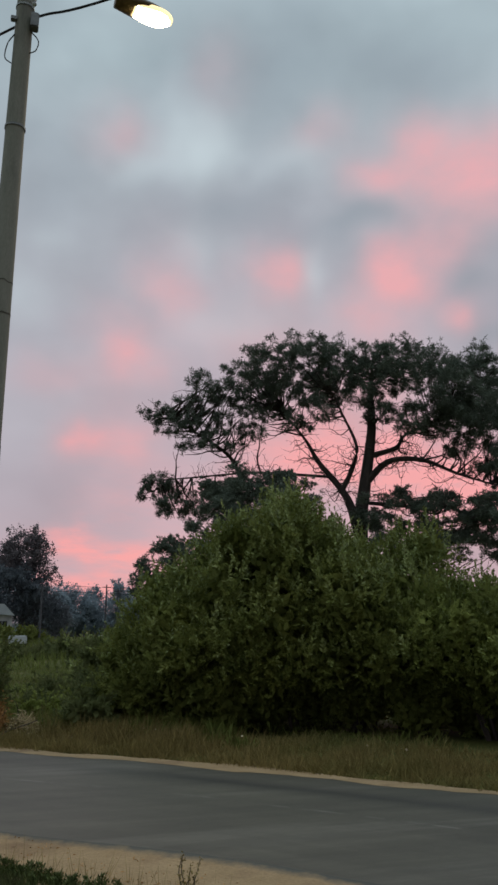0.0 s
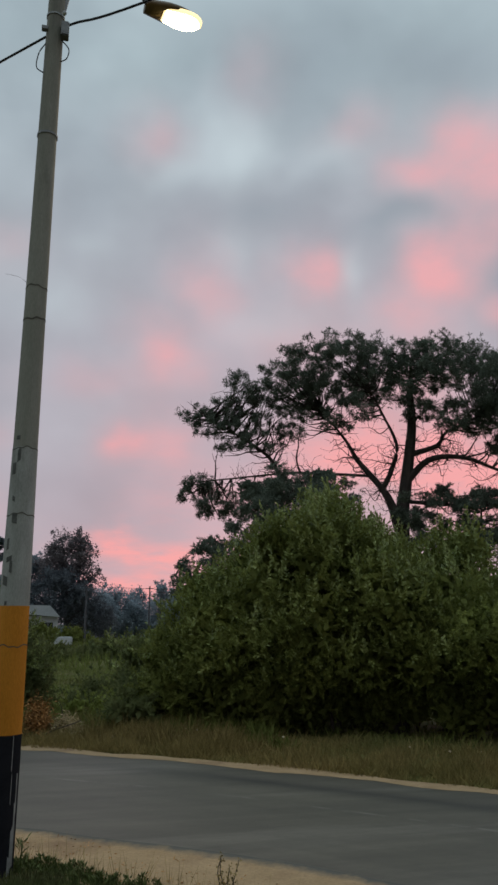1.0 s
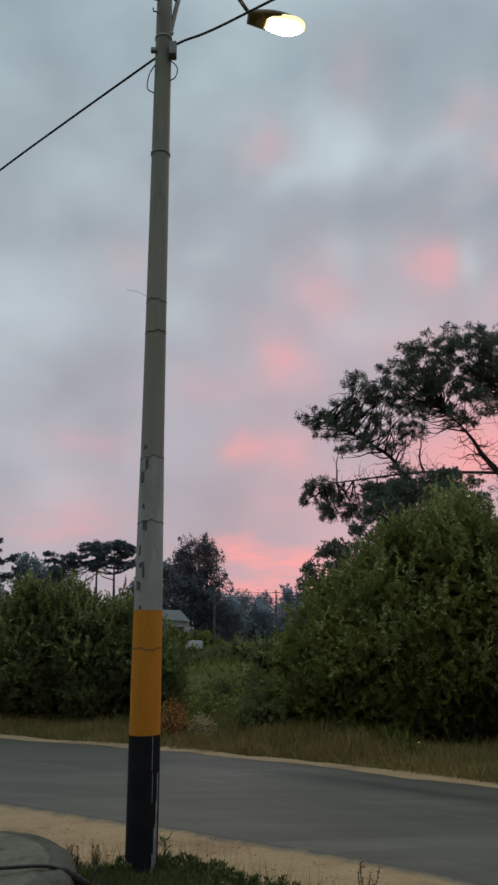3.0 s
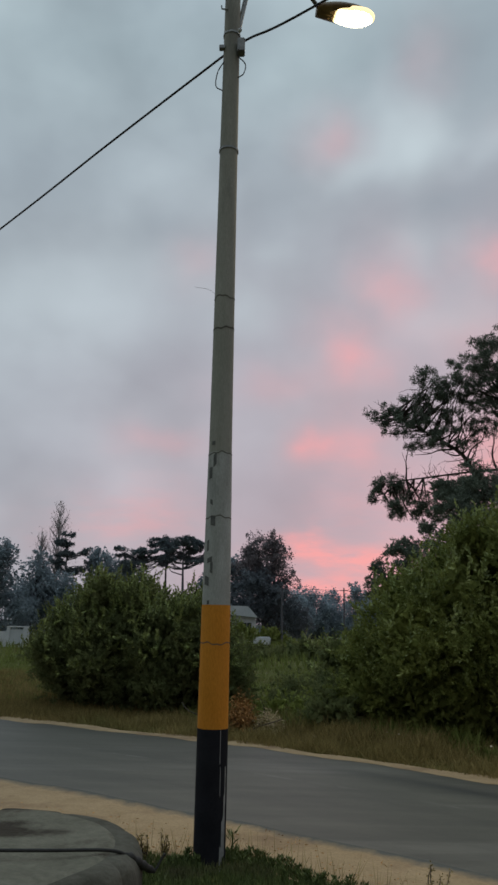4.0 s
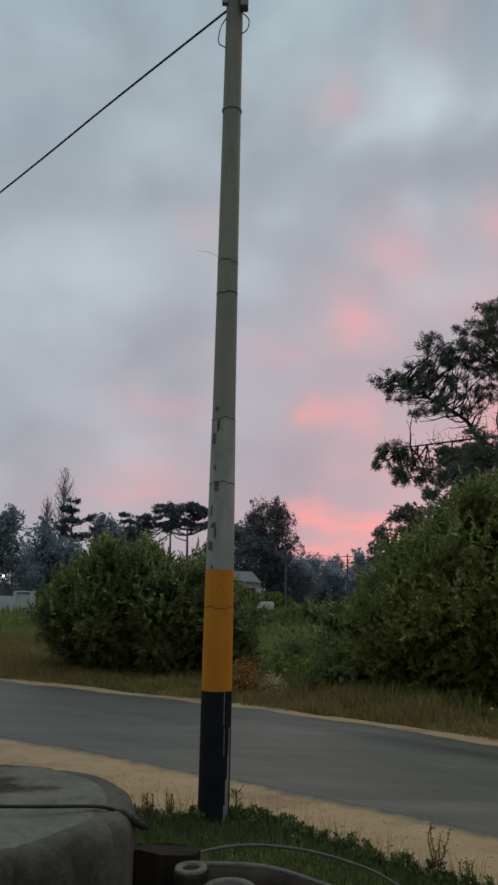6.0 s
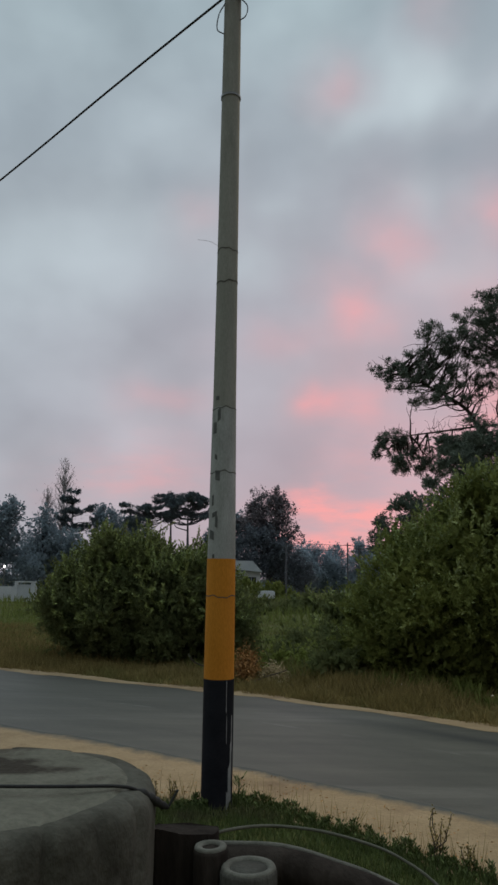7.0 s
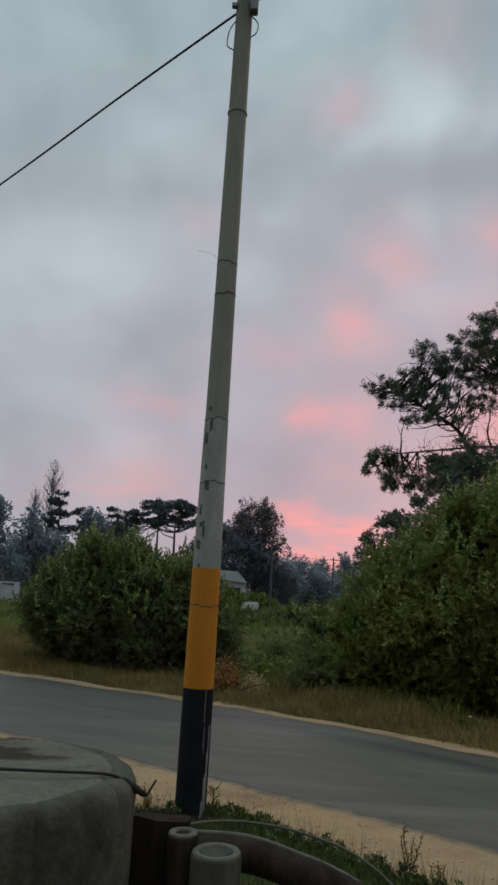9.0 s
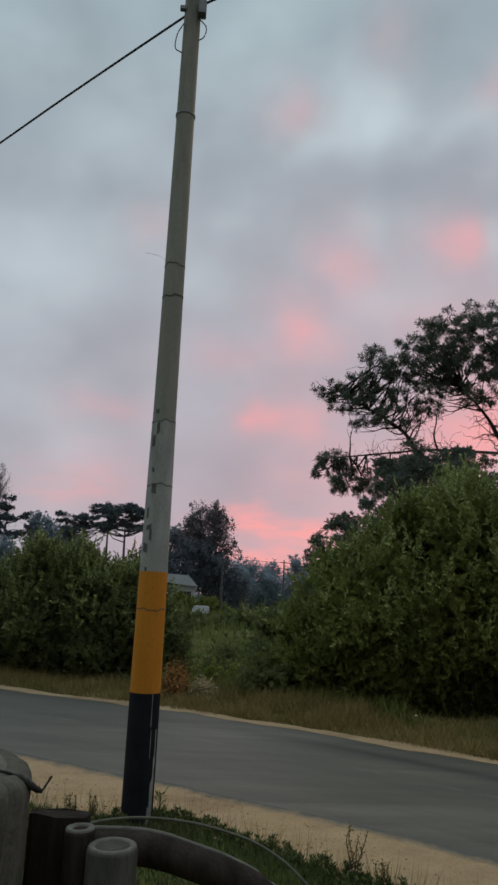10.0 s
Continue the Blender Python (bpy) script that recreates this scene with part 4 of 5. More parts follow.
def leafy_tree(at, lobes, label, trunk_h, n, mat, leaf=0.35, r=0.3, lean=0.0):
    lobes = lobes + [(lo[0] + rng.uniform(-0.7, 0.7) * lo[3], lo[1], lo[2] + lo[5] * rng.uniform(0.5, 0.9), lo[3] * 0.45, lo[4] * 0.6, lo[5] * 0.42) for lo in lobes for _ in (0, 1)]
    root = empty("tree", at, label, "tree")
    bm = bmesh.new()
    line = smooth_line([(lean, 0, -0.1), (lean * 0.8, 0, trunk_h * 0.4), (lean * 0.3, 0, trunk_h * 0.75), (0, 0, trunk_h)], 5)
    tube(bm, line, np.linspace(r, r * 0.3, len(line)), 7)
    part("trunk", bm, M_FAR_BARK, root)
    bm = bmesh.new()
    for lo in lobes:
        for _ in range(5):
            s = line[rng.integers(4, len(line))]
            e = np.array(lo[:3]) + unit(rng.normal(size=3)) * np.array(lo[3:]) * rng.uniform(0.5, 1.02)
            lp = branch(bm, s, e, r * 0.28, r * 0.06, 0, 4, 0.3)
            for q in lp[4::3]:
                branch(bm, q, q + rng.normal(0, 0.25 * lo[3], 3) + np.array([0, 0, 0.2 * lo[5]]), r * 0.1, r * 0.04, 0, 2, 0.3)
    tagged(part("branchwork", bm, M_FAR_BARK, root), kind="stuff")
    L = np.array(lumpy(lobes, 10, 0.34), float)
    vol = L[:, 3] * L[:, 4] * L[:, 5]
    i = rng.choice(len(L), n // 40, p=vol / vol.sum())
    c = L[i, :3] + unit(rng.normal(size=(len(i), 3))) * L[i, 3:] * rng.uniform(0.35, 1.0, (len(i), 1))
    P = np.repeat(c, 22, 0) + rng.normal(0, 0.16, (len(c) * 22, 3)) * np.repeat(np.minimum(L[i, 3:], 2.5), 22, 0)
    leaves("crown", P, rng.normal(size=P.shape), leaf * rng.uniform(0.6, 1.5, len(P)), leaf * 0.78, mat, root)
    return root


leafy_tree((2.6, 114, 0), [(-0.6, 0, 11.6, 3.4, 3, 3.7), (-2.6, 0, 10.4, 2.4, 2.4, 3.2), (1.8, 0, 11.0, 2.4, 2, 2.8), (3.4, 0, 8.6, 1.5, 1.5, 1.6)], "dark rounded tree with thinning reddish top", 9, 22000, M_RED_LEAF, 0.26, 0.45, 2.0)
leafy_tree((2.2, 111.5, 0), [(-1.0, 0, 6.2, 3.2, 2.5, 3.6), (1.6, 0, 5.0, 2.8, 2.2, 3.0), (4.6, 0, 3.2, 2.2, 2, 2.4)], "dusky tree, leaves blued for haze, below a taller reddish one", 5, 22000, M_DUSK_LEAF, 0.32, 0.3)
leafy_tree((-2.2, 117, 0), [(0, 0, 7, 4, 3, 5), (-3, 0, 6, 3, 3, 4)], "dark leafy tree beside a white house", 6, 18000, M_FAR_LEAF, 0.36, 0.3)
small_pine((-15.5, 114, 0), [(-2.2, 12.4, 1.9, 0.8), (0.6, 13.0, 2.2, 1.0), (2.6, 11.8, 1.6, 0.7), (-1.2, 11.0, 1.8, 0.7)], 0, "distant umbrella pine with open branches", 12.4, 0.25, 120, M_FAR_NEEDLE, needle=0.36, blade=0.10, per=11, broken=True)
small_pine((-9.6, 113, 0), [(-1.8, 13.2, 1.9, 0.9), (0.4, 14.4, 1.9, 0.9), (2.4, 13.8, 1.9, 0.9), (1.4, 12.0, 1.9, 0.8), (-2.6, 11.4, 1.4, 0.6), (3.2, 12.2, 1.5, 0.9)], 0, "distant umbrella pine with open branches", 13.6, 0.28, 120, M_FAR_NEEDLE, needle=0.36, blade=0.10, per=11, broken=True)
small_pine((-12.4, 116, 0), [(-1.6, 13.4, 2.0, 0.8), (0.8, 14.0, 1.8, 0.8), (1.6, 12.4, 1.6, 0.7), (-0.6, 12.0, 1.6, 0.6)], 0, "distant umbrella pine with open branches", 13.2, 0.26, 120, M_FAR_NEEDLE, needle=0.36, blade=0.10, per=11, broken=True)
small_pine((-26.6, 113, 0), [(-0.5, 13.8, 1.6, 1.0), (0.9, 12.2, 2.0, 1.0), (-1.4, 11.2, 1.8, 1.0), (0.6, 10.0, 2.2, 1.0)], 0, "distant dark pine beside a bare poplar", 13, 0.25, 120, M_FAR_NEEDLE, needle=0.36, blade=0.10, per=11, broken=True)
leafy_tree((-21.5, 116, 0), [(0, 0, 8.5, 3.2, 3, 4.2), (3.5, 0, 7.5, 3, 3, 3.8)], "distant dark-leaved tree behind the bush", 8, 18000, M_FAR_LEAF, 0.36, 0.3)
for at, h, w, n in (((-28.5, 115, 0), 20, 1.7, 900), ((-31.2, 116, 0), 15.5, 1.2, 400)):
    root = empty("poplar_tree", at, "thin bare upright poplar with grey twigs", "tree")
    bm = bmesh.new()
    tube(bm, smooth_line([(0, 0, -0.1), (0.1, 0, h * 0.5), (0, 0, h)], 6), np.linspace(0.25, 0.03, 13), 6)
    part("trunk", bm, M_TWIG, root)
    bm = bmesh.new()
    for _ in range(120):
        z = rng.uniform(0.25, 0.9) * h
        s = np.array([0, 0, z])
        e = s + np.array([rng.normal(0, w * 0.7), rng.normal(0, w * 0.7), rng.uniform(0.10, 0.22) * h]) * (1.15 - 0.8 * z / h)
        e[2] = min(e[2], h * 1.02)
        lp = branch(bm, s, e, 0.06, 0.025, -0.03, 4, 0.2)
        for q in lp[4::4]:
            branch(bm, q, q + rng.normal(0, 0.22, 3) + np.array([0, 0, 0.7]), 0.025, 0.012, 0, 3, 0.2)
    tagged(part("branchwork", bm, M_TWIG, root), kind="stuff")
    p = np.stack([rng.normal(0, w * 0.5, n), rng.normal(0, w * 0.5, n), rng.uniform(0.35, 1.0, n) * h], 1)
    p[:, :2] *= 1.5 * np.sin(math.pi * np.clip((p[:, 2:] / h - 0.22) / 0.80, 0.02, 0.98)) ** 0.8
    leaves("crown", p, rng.normal(size=p.shape) + np.array([0, 0, 1.5]), 0.4, 0.06, M_TWIG, root, "few pale dry leaves")
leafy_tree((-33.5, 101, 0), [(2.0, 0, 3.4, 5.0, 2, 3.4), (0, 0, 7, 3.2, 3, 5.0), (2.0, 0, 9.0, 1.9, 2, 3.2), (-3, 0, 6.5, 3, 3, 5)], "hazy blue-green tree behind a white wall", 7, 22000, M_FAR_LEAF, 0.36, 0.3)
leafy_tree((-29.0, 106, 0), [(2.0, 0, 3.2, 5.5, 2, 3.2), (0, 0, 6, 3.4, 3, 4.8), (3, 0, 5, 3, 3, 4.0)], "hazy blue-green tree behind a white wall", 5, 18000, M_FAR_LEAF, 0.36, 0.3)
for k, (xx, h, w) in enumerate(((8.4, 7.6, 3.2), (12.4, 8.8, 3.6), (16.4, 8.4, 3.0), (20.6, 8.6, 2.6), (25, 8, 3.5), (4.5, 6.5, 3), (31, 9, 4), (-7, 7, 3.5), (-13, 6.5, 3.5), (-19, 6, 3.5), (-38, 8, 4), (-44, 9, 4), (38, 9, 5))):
    leafy_tree((xx, 150 + (k % 3) * 3, 0), [(0, 0, h * 0.60, w, 2.5, h * 0.52), (w * 0.6, 0, h * 0.45, w, 2.5, h * 0.46), (-w * 0.2, 0, h * 0.22, w * 1.2, 2.5, h * 0.25)], "distant treeline tree, leaves toned pale blue for haze", h * 0.6, 17000, M_HAZE_LEAF, 0.36, 0.25)


# ---- utility pole with street lamp ----
PX, PY = -0.352, 10.4


def pole_r(z):
    return float(np.interp(z, (0, 1.4, 2.8, 4.7, 6.8, 8.9, 11, 12.2), (0.171, 0.170, 0.163, 0.141, 0.129, 0.120, 0.110, 0.104)))


def shell(bm, z0, z1, lift, sides=36, a0=0.0, a1=math.tau, steps=2):
    """A closed skin of the pole between two heights and two angles."""
    full = a1 - a0 > 6.28
    m = sides if full else sides + 1
    rows = []
    for z in np.linspace(z0, z1, steps + 1):
        rows.append([bm.verts.new(((pole_r(z) + lift) * math.cos(a0 + (a1 - a0) * k / sides), (pole_r(z) + lift) * math.sin(a0 + (a1 - a0) * k / sides), z)) for k in range(m)])
    for lo, hi in zip(rows, rows[1:]):
        for k in range(sides):
            j = (k + 1) % m
            bm.faces.new((lo[k], lo[j], hi[j], hi[k]))
    for z, up in ((z0, False), (z1, True)):
        ring = [[bm.verts.new(((pole_r(z) + d) * math.cos(a0 + (a1 - a0) * k / sides), (pole_r(z) + d) * math.sin(a0 + (a1 - a0) * k / sides), z)) for k in range(m)] for d in (-0.012, lift)]
        for k in range(sides):
            j = (k + 1) % m
            f = (ring[0][k], ring[0][j], ring[1][j], ring[1][k])
            bm.faces.new(f[::-1] if up else f)


pole = empty("utility_pole", (PX, PY, 0), "round concrete pole with black and yellow painted foot", "pole")
bm = bmesh.new()
lathe(bm, [(pole_r(z), z) for z in (-0.6, 1.4, 2.8, 4.7, 5.6, 6.8, 8.9, 11, 12.2)], 36)
part("shaft", bm, M_CONCRETE, pole, smooth=True)
for name, z0, z1, lift, mat, label in (("whitewash", 2.79, 4.62, 0.003, M_WHITEWASH, "worn whitish coat"), ("yellow_band", 1.43, 2.80, 0.005, M_YELLOW, "ochre-yellow paint"), ("black_band", -0.1, 1.44, 0.006, M_BLACK, "flaking black paint")):
    bm = bmesh.new()
    shell(bm, z0, z1, lift, steps=6)
    part(name, bm, mat, pole, label, True)
for z0, h, lift, mat in ((8.815, 0.03, 0.012, M_STEEL), (10.66, 0.03, 0.010, M_STEEL), (6.655, 0.015, 0.003, M_SEAM), (6.225, 0.02, 0.003, M_SEAM), (4.60, 0.014, 0.004, M_SEAM), (3.82, 0.012, 0.005, M_SEAM), (2.36, 0.012, 0.007, M_SEAM)):
    bm = bmesh.new()
    shell(bm, z0, z0 + h, lift)
    for v in bm.verts:
        v.co.z += 0 if mat is M_STEEL else 0.012 * math.sin(23 * v.co.x + 7 * z0) + 0.008 * math.sin(61 * v.co.x)
    part("band" if mat is M_STEEL else "seam", bm, mat, pole, "steel strap" if mat is M_STEEL else "dark crack round the shaft", True)
# peeled paint at the foot, dark bars on the whitewash
for a, z0, z1, w in ((-0.62, 0.10, 0.52, 0.16), (-0.55, 0.45, 0.72, 0.08), (-0.50, 0.62, 1.0, 0.05), (-0.80, 0.05, 0.28, 0.10), (-1.0, 1.05, 1.40, 0.02), (-0.95, 0.75, 1.05, 0.018)):
    bm = bmesh.new()
    shell(bm, z0, z1, 0.009, 6, a - w, a + w, 1)
    for v in bm.verts:
        v.co.z += 0.05 * math.sin(v.co.x * 90)
    part("peeled_patch", bm, M_FLAKE, pole, "bare grey concrete patch")
for i, (z, up, wd) in enumerate(((4.72, 0.07, 0.16), (4.52, 0.13, 0.12), (4.33, 0.12, 0.15), (3.92, 0.09, 0.10), (3.72, 0.10, 0.14), (3.52, 0.11, 0.12), (3.34, 0.09, 0.15),
                                (3.15, 0.12, 0.16), (2.98, 0.09, 0.14), (2.85, 0.07, 0.17))):
    bm = bmesh.new()
    a = -2.15 + 0.22 * math.sin(i * 2.1)
    wide = 0.09 + 0.9 * wd * (0.5 + 0.5 * math.sin(i * 3.3))
    shell(bm, z - 0.2 * up, z + (0.45 + 0.5 * (i % 3 > 0)) * up, 0.006, 5, a - wide, a + wide, 1)
    for v in bm.verts:
        v.co.z += (0.9 if i % 2 else -0.6) * v.co.x * math.sin(i * 1.7)
    part("scrawl_bar", bm, M_MARK, pole, "faded dark painted bar")

box_part("junction_box", (0.085, -0.20, 10.28), (0.19, -0.06, 10.50), M_STEEL, pole, "small grey metal junction box", 0.012)
box_part("bracket", (-0.17, -0.10, 10.40), (-0.09, -0.03, 10.46), M_STEEL, pole, "cable clamp", 0.006)
bm = bmesh.new()
bmesh.ops.create_uvsphere(bm, u_segments=10, v_segments=8, radius=0.03, matrix=Matrix.Translation((0.115, -0.12, 10.68)))
part("insulator", bm, M_WALL, pole, "white porcelain insulator", True)
for pts in ([(-0.10, -0.09, 10.18), (-0.18, -0.08, 10.02), (-0.20, -0.08, 9.80), (-0.11, -0.09, 9.72)], [(0.10, -0.10, 10.26), (0.20, -0.10, 10.14), (0.18, -0.10, 9.99), (0.10, -0.10, 9.92)]):
    bm = bmesh.new()
    tube(bm, smooth_line(pts, 6), 0.008, 6)
    part("wire_loop", bm, M_CABLE, pole, "loose loop of thin wire", True)
for z in (11.05, 11.25, 11.5):
    bm = bmesh.new()
    tube(bm, [(-0.05, -0.08, z), (-0.15, -0.10, z), (-0.155, -0.10, z + 0.05)], 0.012, 6)
    part("peg", bm, M_STEEL, pole, "steel rack peg")

bm = bmesh.new()
tube(bm, smooth_line([(-0.11, -0.06, 6.71), (-0.22, -0.08, 6.77), (-0.38, -0.09, 6.79)], 4), 0.002, 5)
part("loose_strand", bm, M_TWIG, pole, "thin loose strand sticking out", True)

LX, LY, LZ = LAMP_AT[0] - PX, LAMP_AT[1] - PY, LAMP_AT[2]
bm = bmesh.new()
tube(bm, smooth_line([(0.07, 0.05, 10.70), (0.13, 0.08, 11.1), (0.22, 0.14, 11.6), (0.42, 0.36, 12.3), (0.8, 0.8, 12.72), (LX - 0.52, LY - 0.08, LZ + 0.06)], 6), 0.034, 10)
arm = part("arm", bm, M_STEEL, pole, "curved steel lamp arm", True)
bm = bmesh.new()
tube(bm, [(0.08, 0.02, 11.45), (0.20, 0.12, 11.42)], 0.02, 6)
part("arm_strut", bm, M_STEEL, pole)
# lamp head: a tapered housing along the arm, lens below its outer half
way = Vector((0.975, 0.15, 0.0)).normalized()
side = Vector((-way.y, way.x, 0))


def lamp_body(bm, x0, x1, zt, zb, wide, seg=14, taper0=0.35, taper1=0.3):
    rings = []
    for i in range(seg + 1):
        f = i / seg
        w = wide * (taper0 + (1 - taper0) * min(1, f * 2.2)) * math.sqrt(max(0.02, 1 - max(0, (f - 0.6) / 0.4) ** 2 * (1 - taper1 ** 2)))
        c = Vector((LX, LY, LZ)) + way * (x0 + (x1 - x0) * f)
        ring = []
        for k in range(14):
            a = k * math.tau / 14
            z = zt * math.sin(a) if math.sin(a) > 0 else zb * -math.sin(a)
            ring.append(bm.verts.new(c + side * (w * math.cos(a)) + Vector((0, 0, z * (0.55 + 0.45 * math.sin(math.pi * min(1, 0.12 + f * 0.9)))))))
        rings.append(ring)
    for r0, r1 in zip(rings, rings[1:]):
        for k in range(14):
            bm.faces.new((r0[k], r0[(k + 1) % 14], r1[(k + 1) % 14], r1[k]))
    bm.faces.new(rings[0][::-1])
    bm.faces.new(rings[-1])


bm = bmesh.new()
lamp_body(bm, -0.56, 0.36, 0.17, -0.07, 0.215, taper0=0.62)
head = part("lamp_head", bm, M_DARKSTEEL, pole, "brown weathered lamp housing", True)
bm = bmesh.new()
lamp_body(bm, -0.26, 0.44, 0.012, -0.10, 0.222, taper0=0.8)
part("lens_rim", bm, M_RIM, head, "amber glowing lens rim", True)
bm = bmesh.new()
lamp_body(bm, -0.22, 0.40, 0.005, -0.17, 0.190, taper0=0.8)
part("lens", bm, M_LENS, head, "glowing warm-white lens", True)

# overhead cable along the road
cable = empty("overhead_cable", (PX, PY, 10.35), "black twisted overhead cable clamped to the pole", "cable")
bm = bmesh.new()
tube(bm, smooth_line([(-26, 24, -1.6), (-12, 11.2, -1.1), (-4.6, 4.3, -0.38), (-2.1, 2.0, -0.06), (-0.25, 0.36, 0.20), (0.0, 0.16, 0.24), (0.25, -0.06, 0.25), (1.1, -0.75, 0.15), (4.5, -3.9, -0.2), (14, -12.6, -0.3)], 8), 0.017, 7)
part("strand", bm, M_CABLE, cable, smooth=True)

# ---- far buildings ----
house = empty("house", (-1.2, 109, 0), "small white house with a grey sloping roof", "house")
box_part("wall", (-5.5, 0, 0), (2.3, 6, 3.6), M_WALL, house, "white rendered wall")
bm = bmesh.new()
vs = [bm.verts.new(v) for v in ((-6, -0.6, 4.2), (2.6, -0.6, 3.5), (2.6, 6.6, 3.5), (-6, 6.6, 4.2), (-6, -0.6, 5.2), (1.2, -0.6, 5.0), (1.2, 6.6, 5.0), (-6, 6.6, 5.2))]
for f in ((3, 2, 1, 0), (4, 5, 6, 7), (0, 1, 5, 4), (2, 3, 7, 6), (1, 2, 6, 5), (3, 0, 4, 7)):
    bm.faces.new([vs[i] for i in f])
part("roof", bm, M_ROOF, house, "pale grey sheet roof")
for xx in (-3.2, 0.3):
    win = box_part("window", (xx, -0.06, 1.3), (xx + 1.5, 0.02, 2.9), M_WALL, house)
    for q in (0, 1):
        box_part("pane", (xx + 0.1 + q * 0.68, -0.09, 1.4), (xx + 0.72 + q * 0.68, -0.062, 2.8), M_PANE, win)
    box_part("sill", (xx - 0.1, -0.16, 1.2), (xx + 1.6, -0.061, 1.3), M_WALL, win)

wall = empty("garden_wall", (-22.6, 76, 0), "low white garden wall with a gate opening", "wall")
box_part("wall_panel", (-3.0, 0, -0.1), (-0.4, 0.2, 1.5), M_WALL, wall, bevel=0.02)
box_part("gate_post", (-0.4, -0.05, -0.1), (-0.1, 0.25, 1.9), M_WALL, wall, bevel=0.02)
box_part("gate_post", (1.2, -0.05, -0.1), (1.7, 0.25, 1.9), M_WALL, wall, bevel=0.02)
box_part("lintel", (-0.4, -0.06, 1.9), (1.7, 0.26, 2.02), M_WALL, wall, bevel=0.02)
box_part("gate_leaf", (-0.1, 0.05, 0.0), (1.2, 0.1, 1.7), M_ROOF, wall, "grey sheet gate")
yard_lamp = empty("yard_lamp", (-25.4, 80, 0), "small lit lamp on a thin post", "lamp")
bm = bmesh.new()
tube(bm, [(0, 0, -0.1), (0, 0, 3.4)], 0.04, 8)
part("post", bm, M_STEEL, yard_lamp)
bm = bmesh.new()
bmesh.ops.create_uvsphere(bm, u_segments=12, v_segments=8, radius=0.10, matrix=Matrix.Translation((0, 0, 3.45)))
part("bulb", bm, M_FARLIGHT, yard_lamp, "glowing white globe", True)

trailer = empty("parked_trailer", (1.6, 82, 0), "low white trailer parked in the field", "trailer", turn=8)
box_part("body", (-0.8, 0, 0.55), (0.8, 1.6, 1.34), M_WALL, trailer, bevel=0.08)
box_part("chassis", (-0.9, 0.1, 0.42), (0.9, 1.5, 0.548), M_BLACK, trailer)
for xx in (-0.45, 0.45):
    for yy in (0.0, 1.42):
        bm = bmesh.new()
        bmesh.ops.create_cone(bm, cap_ends=True, segments=16, radius1=0.3, radius2=0.3, depth=0.18, matrix=Matrix.Translation((xx, yy + 0.09, 0.28)) @ Matrix.Rotation(math.pi / 2, 4, "X"))
        part("wheel", bm, M_BLACK, trailer)

for xx, yy, h in ((17.0, 139, 9.2), (19.3, 141, 8.6), (36, 138, 9.2), (4.3, 100, 7.0)):
    line_pole = empty("line_pole", (xx, yy, 0), "distant thin wooden power-line pole", "pole", "far power line")
    bm = bmesh.new()
    tube(bm, [(0, 0, -0.2), (0, 0, h)], [0.16, 0.11], 8)
    part("shaft", bm, M_FAR_BARK, line_pole)
    box_part("crossarm", (-0.7, -0.05, h - 0.5), (0.7, 0.05, h - 0.38), M_FAR_BARK, line_pole)
for dz in (0.0, -1.0):
    wires = empty("power_line", (17, 139, 8.7 + dz), "thin distant power wire between poles", "wire", "far power line")
    bm = bmesh.new()
    tube(bm, smooth_line([(-14, 3, 0.5), (0, 0, 0), (9, -0.5, -0.25), (19, -1, 0.1)], 6), 0.03, 5)
    part("strand", bm, M_CABLE, wires)

# ---- rubbish at the far verge ----
heap = empty("brush_heap", (-0.10, 20.8, 0.05), "heap of dead rust-brown brush dumped on the verge", "brush heap")
n = 3400
p = rng.normal(0, 1, (n, 3)) * np.array([0.13, 0.2, 0.19]) + np.array([0, 0, 0.34])
p[:, 2] = np.abs(p[:, 2])
leaves("dead_fronds", p, rng.normal(size=(n, 3)), rng.uniform(0.06, 0.17, n), 0.022, M_BRUSH, heap)
bm = bmesh.new()
for _ in range(16):
    a = np.array([rng.normal(0, 0.3), rng.normal(0, 0.3), 0.02])
    branch(bm, a, a + np.array([rng.normal(0, 0.35), rng.normal(0, 0.3), rng.uniform(0.2, 0.65)]), 0.02, 0.008, 0, 2, 0.4)
tagged(part("stick_tangle", bm, M_BARK, heap), kind="stuff")


def stone(at, size):
    bm = bmesh.new()
    bmesh.ops.create_icosphere(bm, subdivisions=2, radius=1)
    for v in bm.verts:
        v.co *= 1 + 0.28 * noise.noise(v.co * 1.4 + Vector(at) * 3)
        v.co = Vector((v.co.x * size, v.co.y * size * 0.8, v.co.z * size * 0.34))
    ob = part("stone", bm, M_STONE)
    ob.matrix_world = pose(at[0], at[1], at[2] + size * 0.3, 0, 0, random.uniform(0, 360))
    return tagged(ob, "pale dusty stone lying in dry grass", "stone", "stones on the verge")


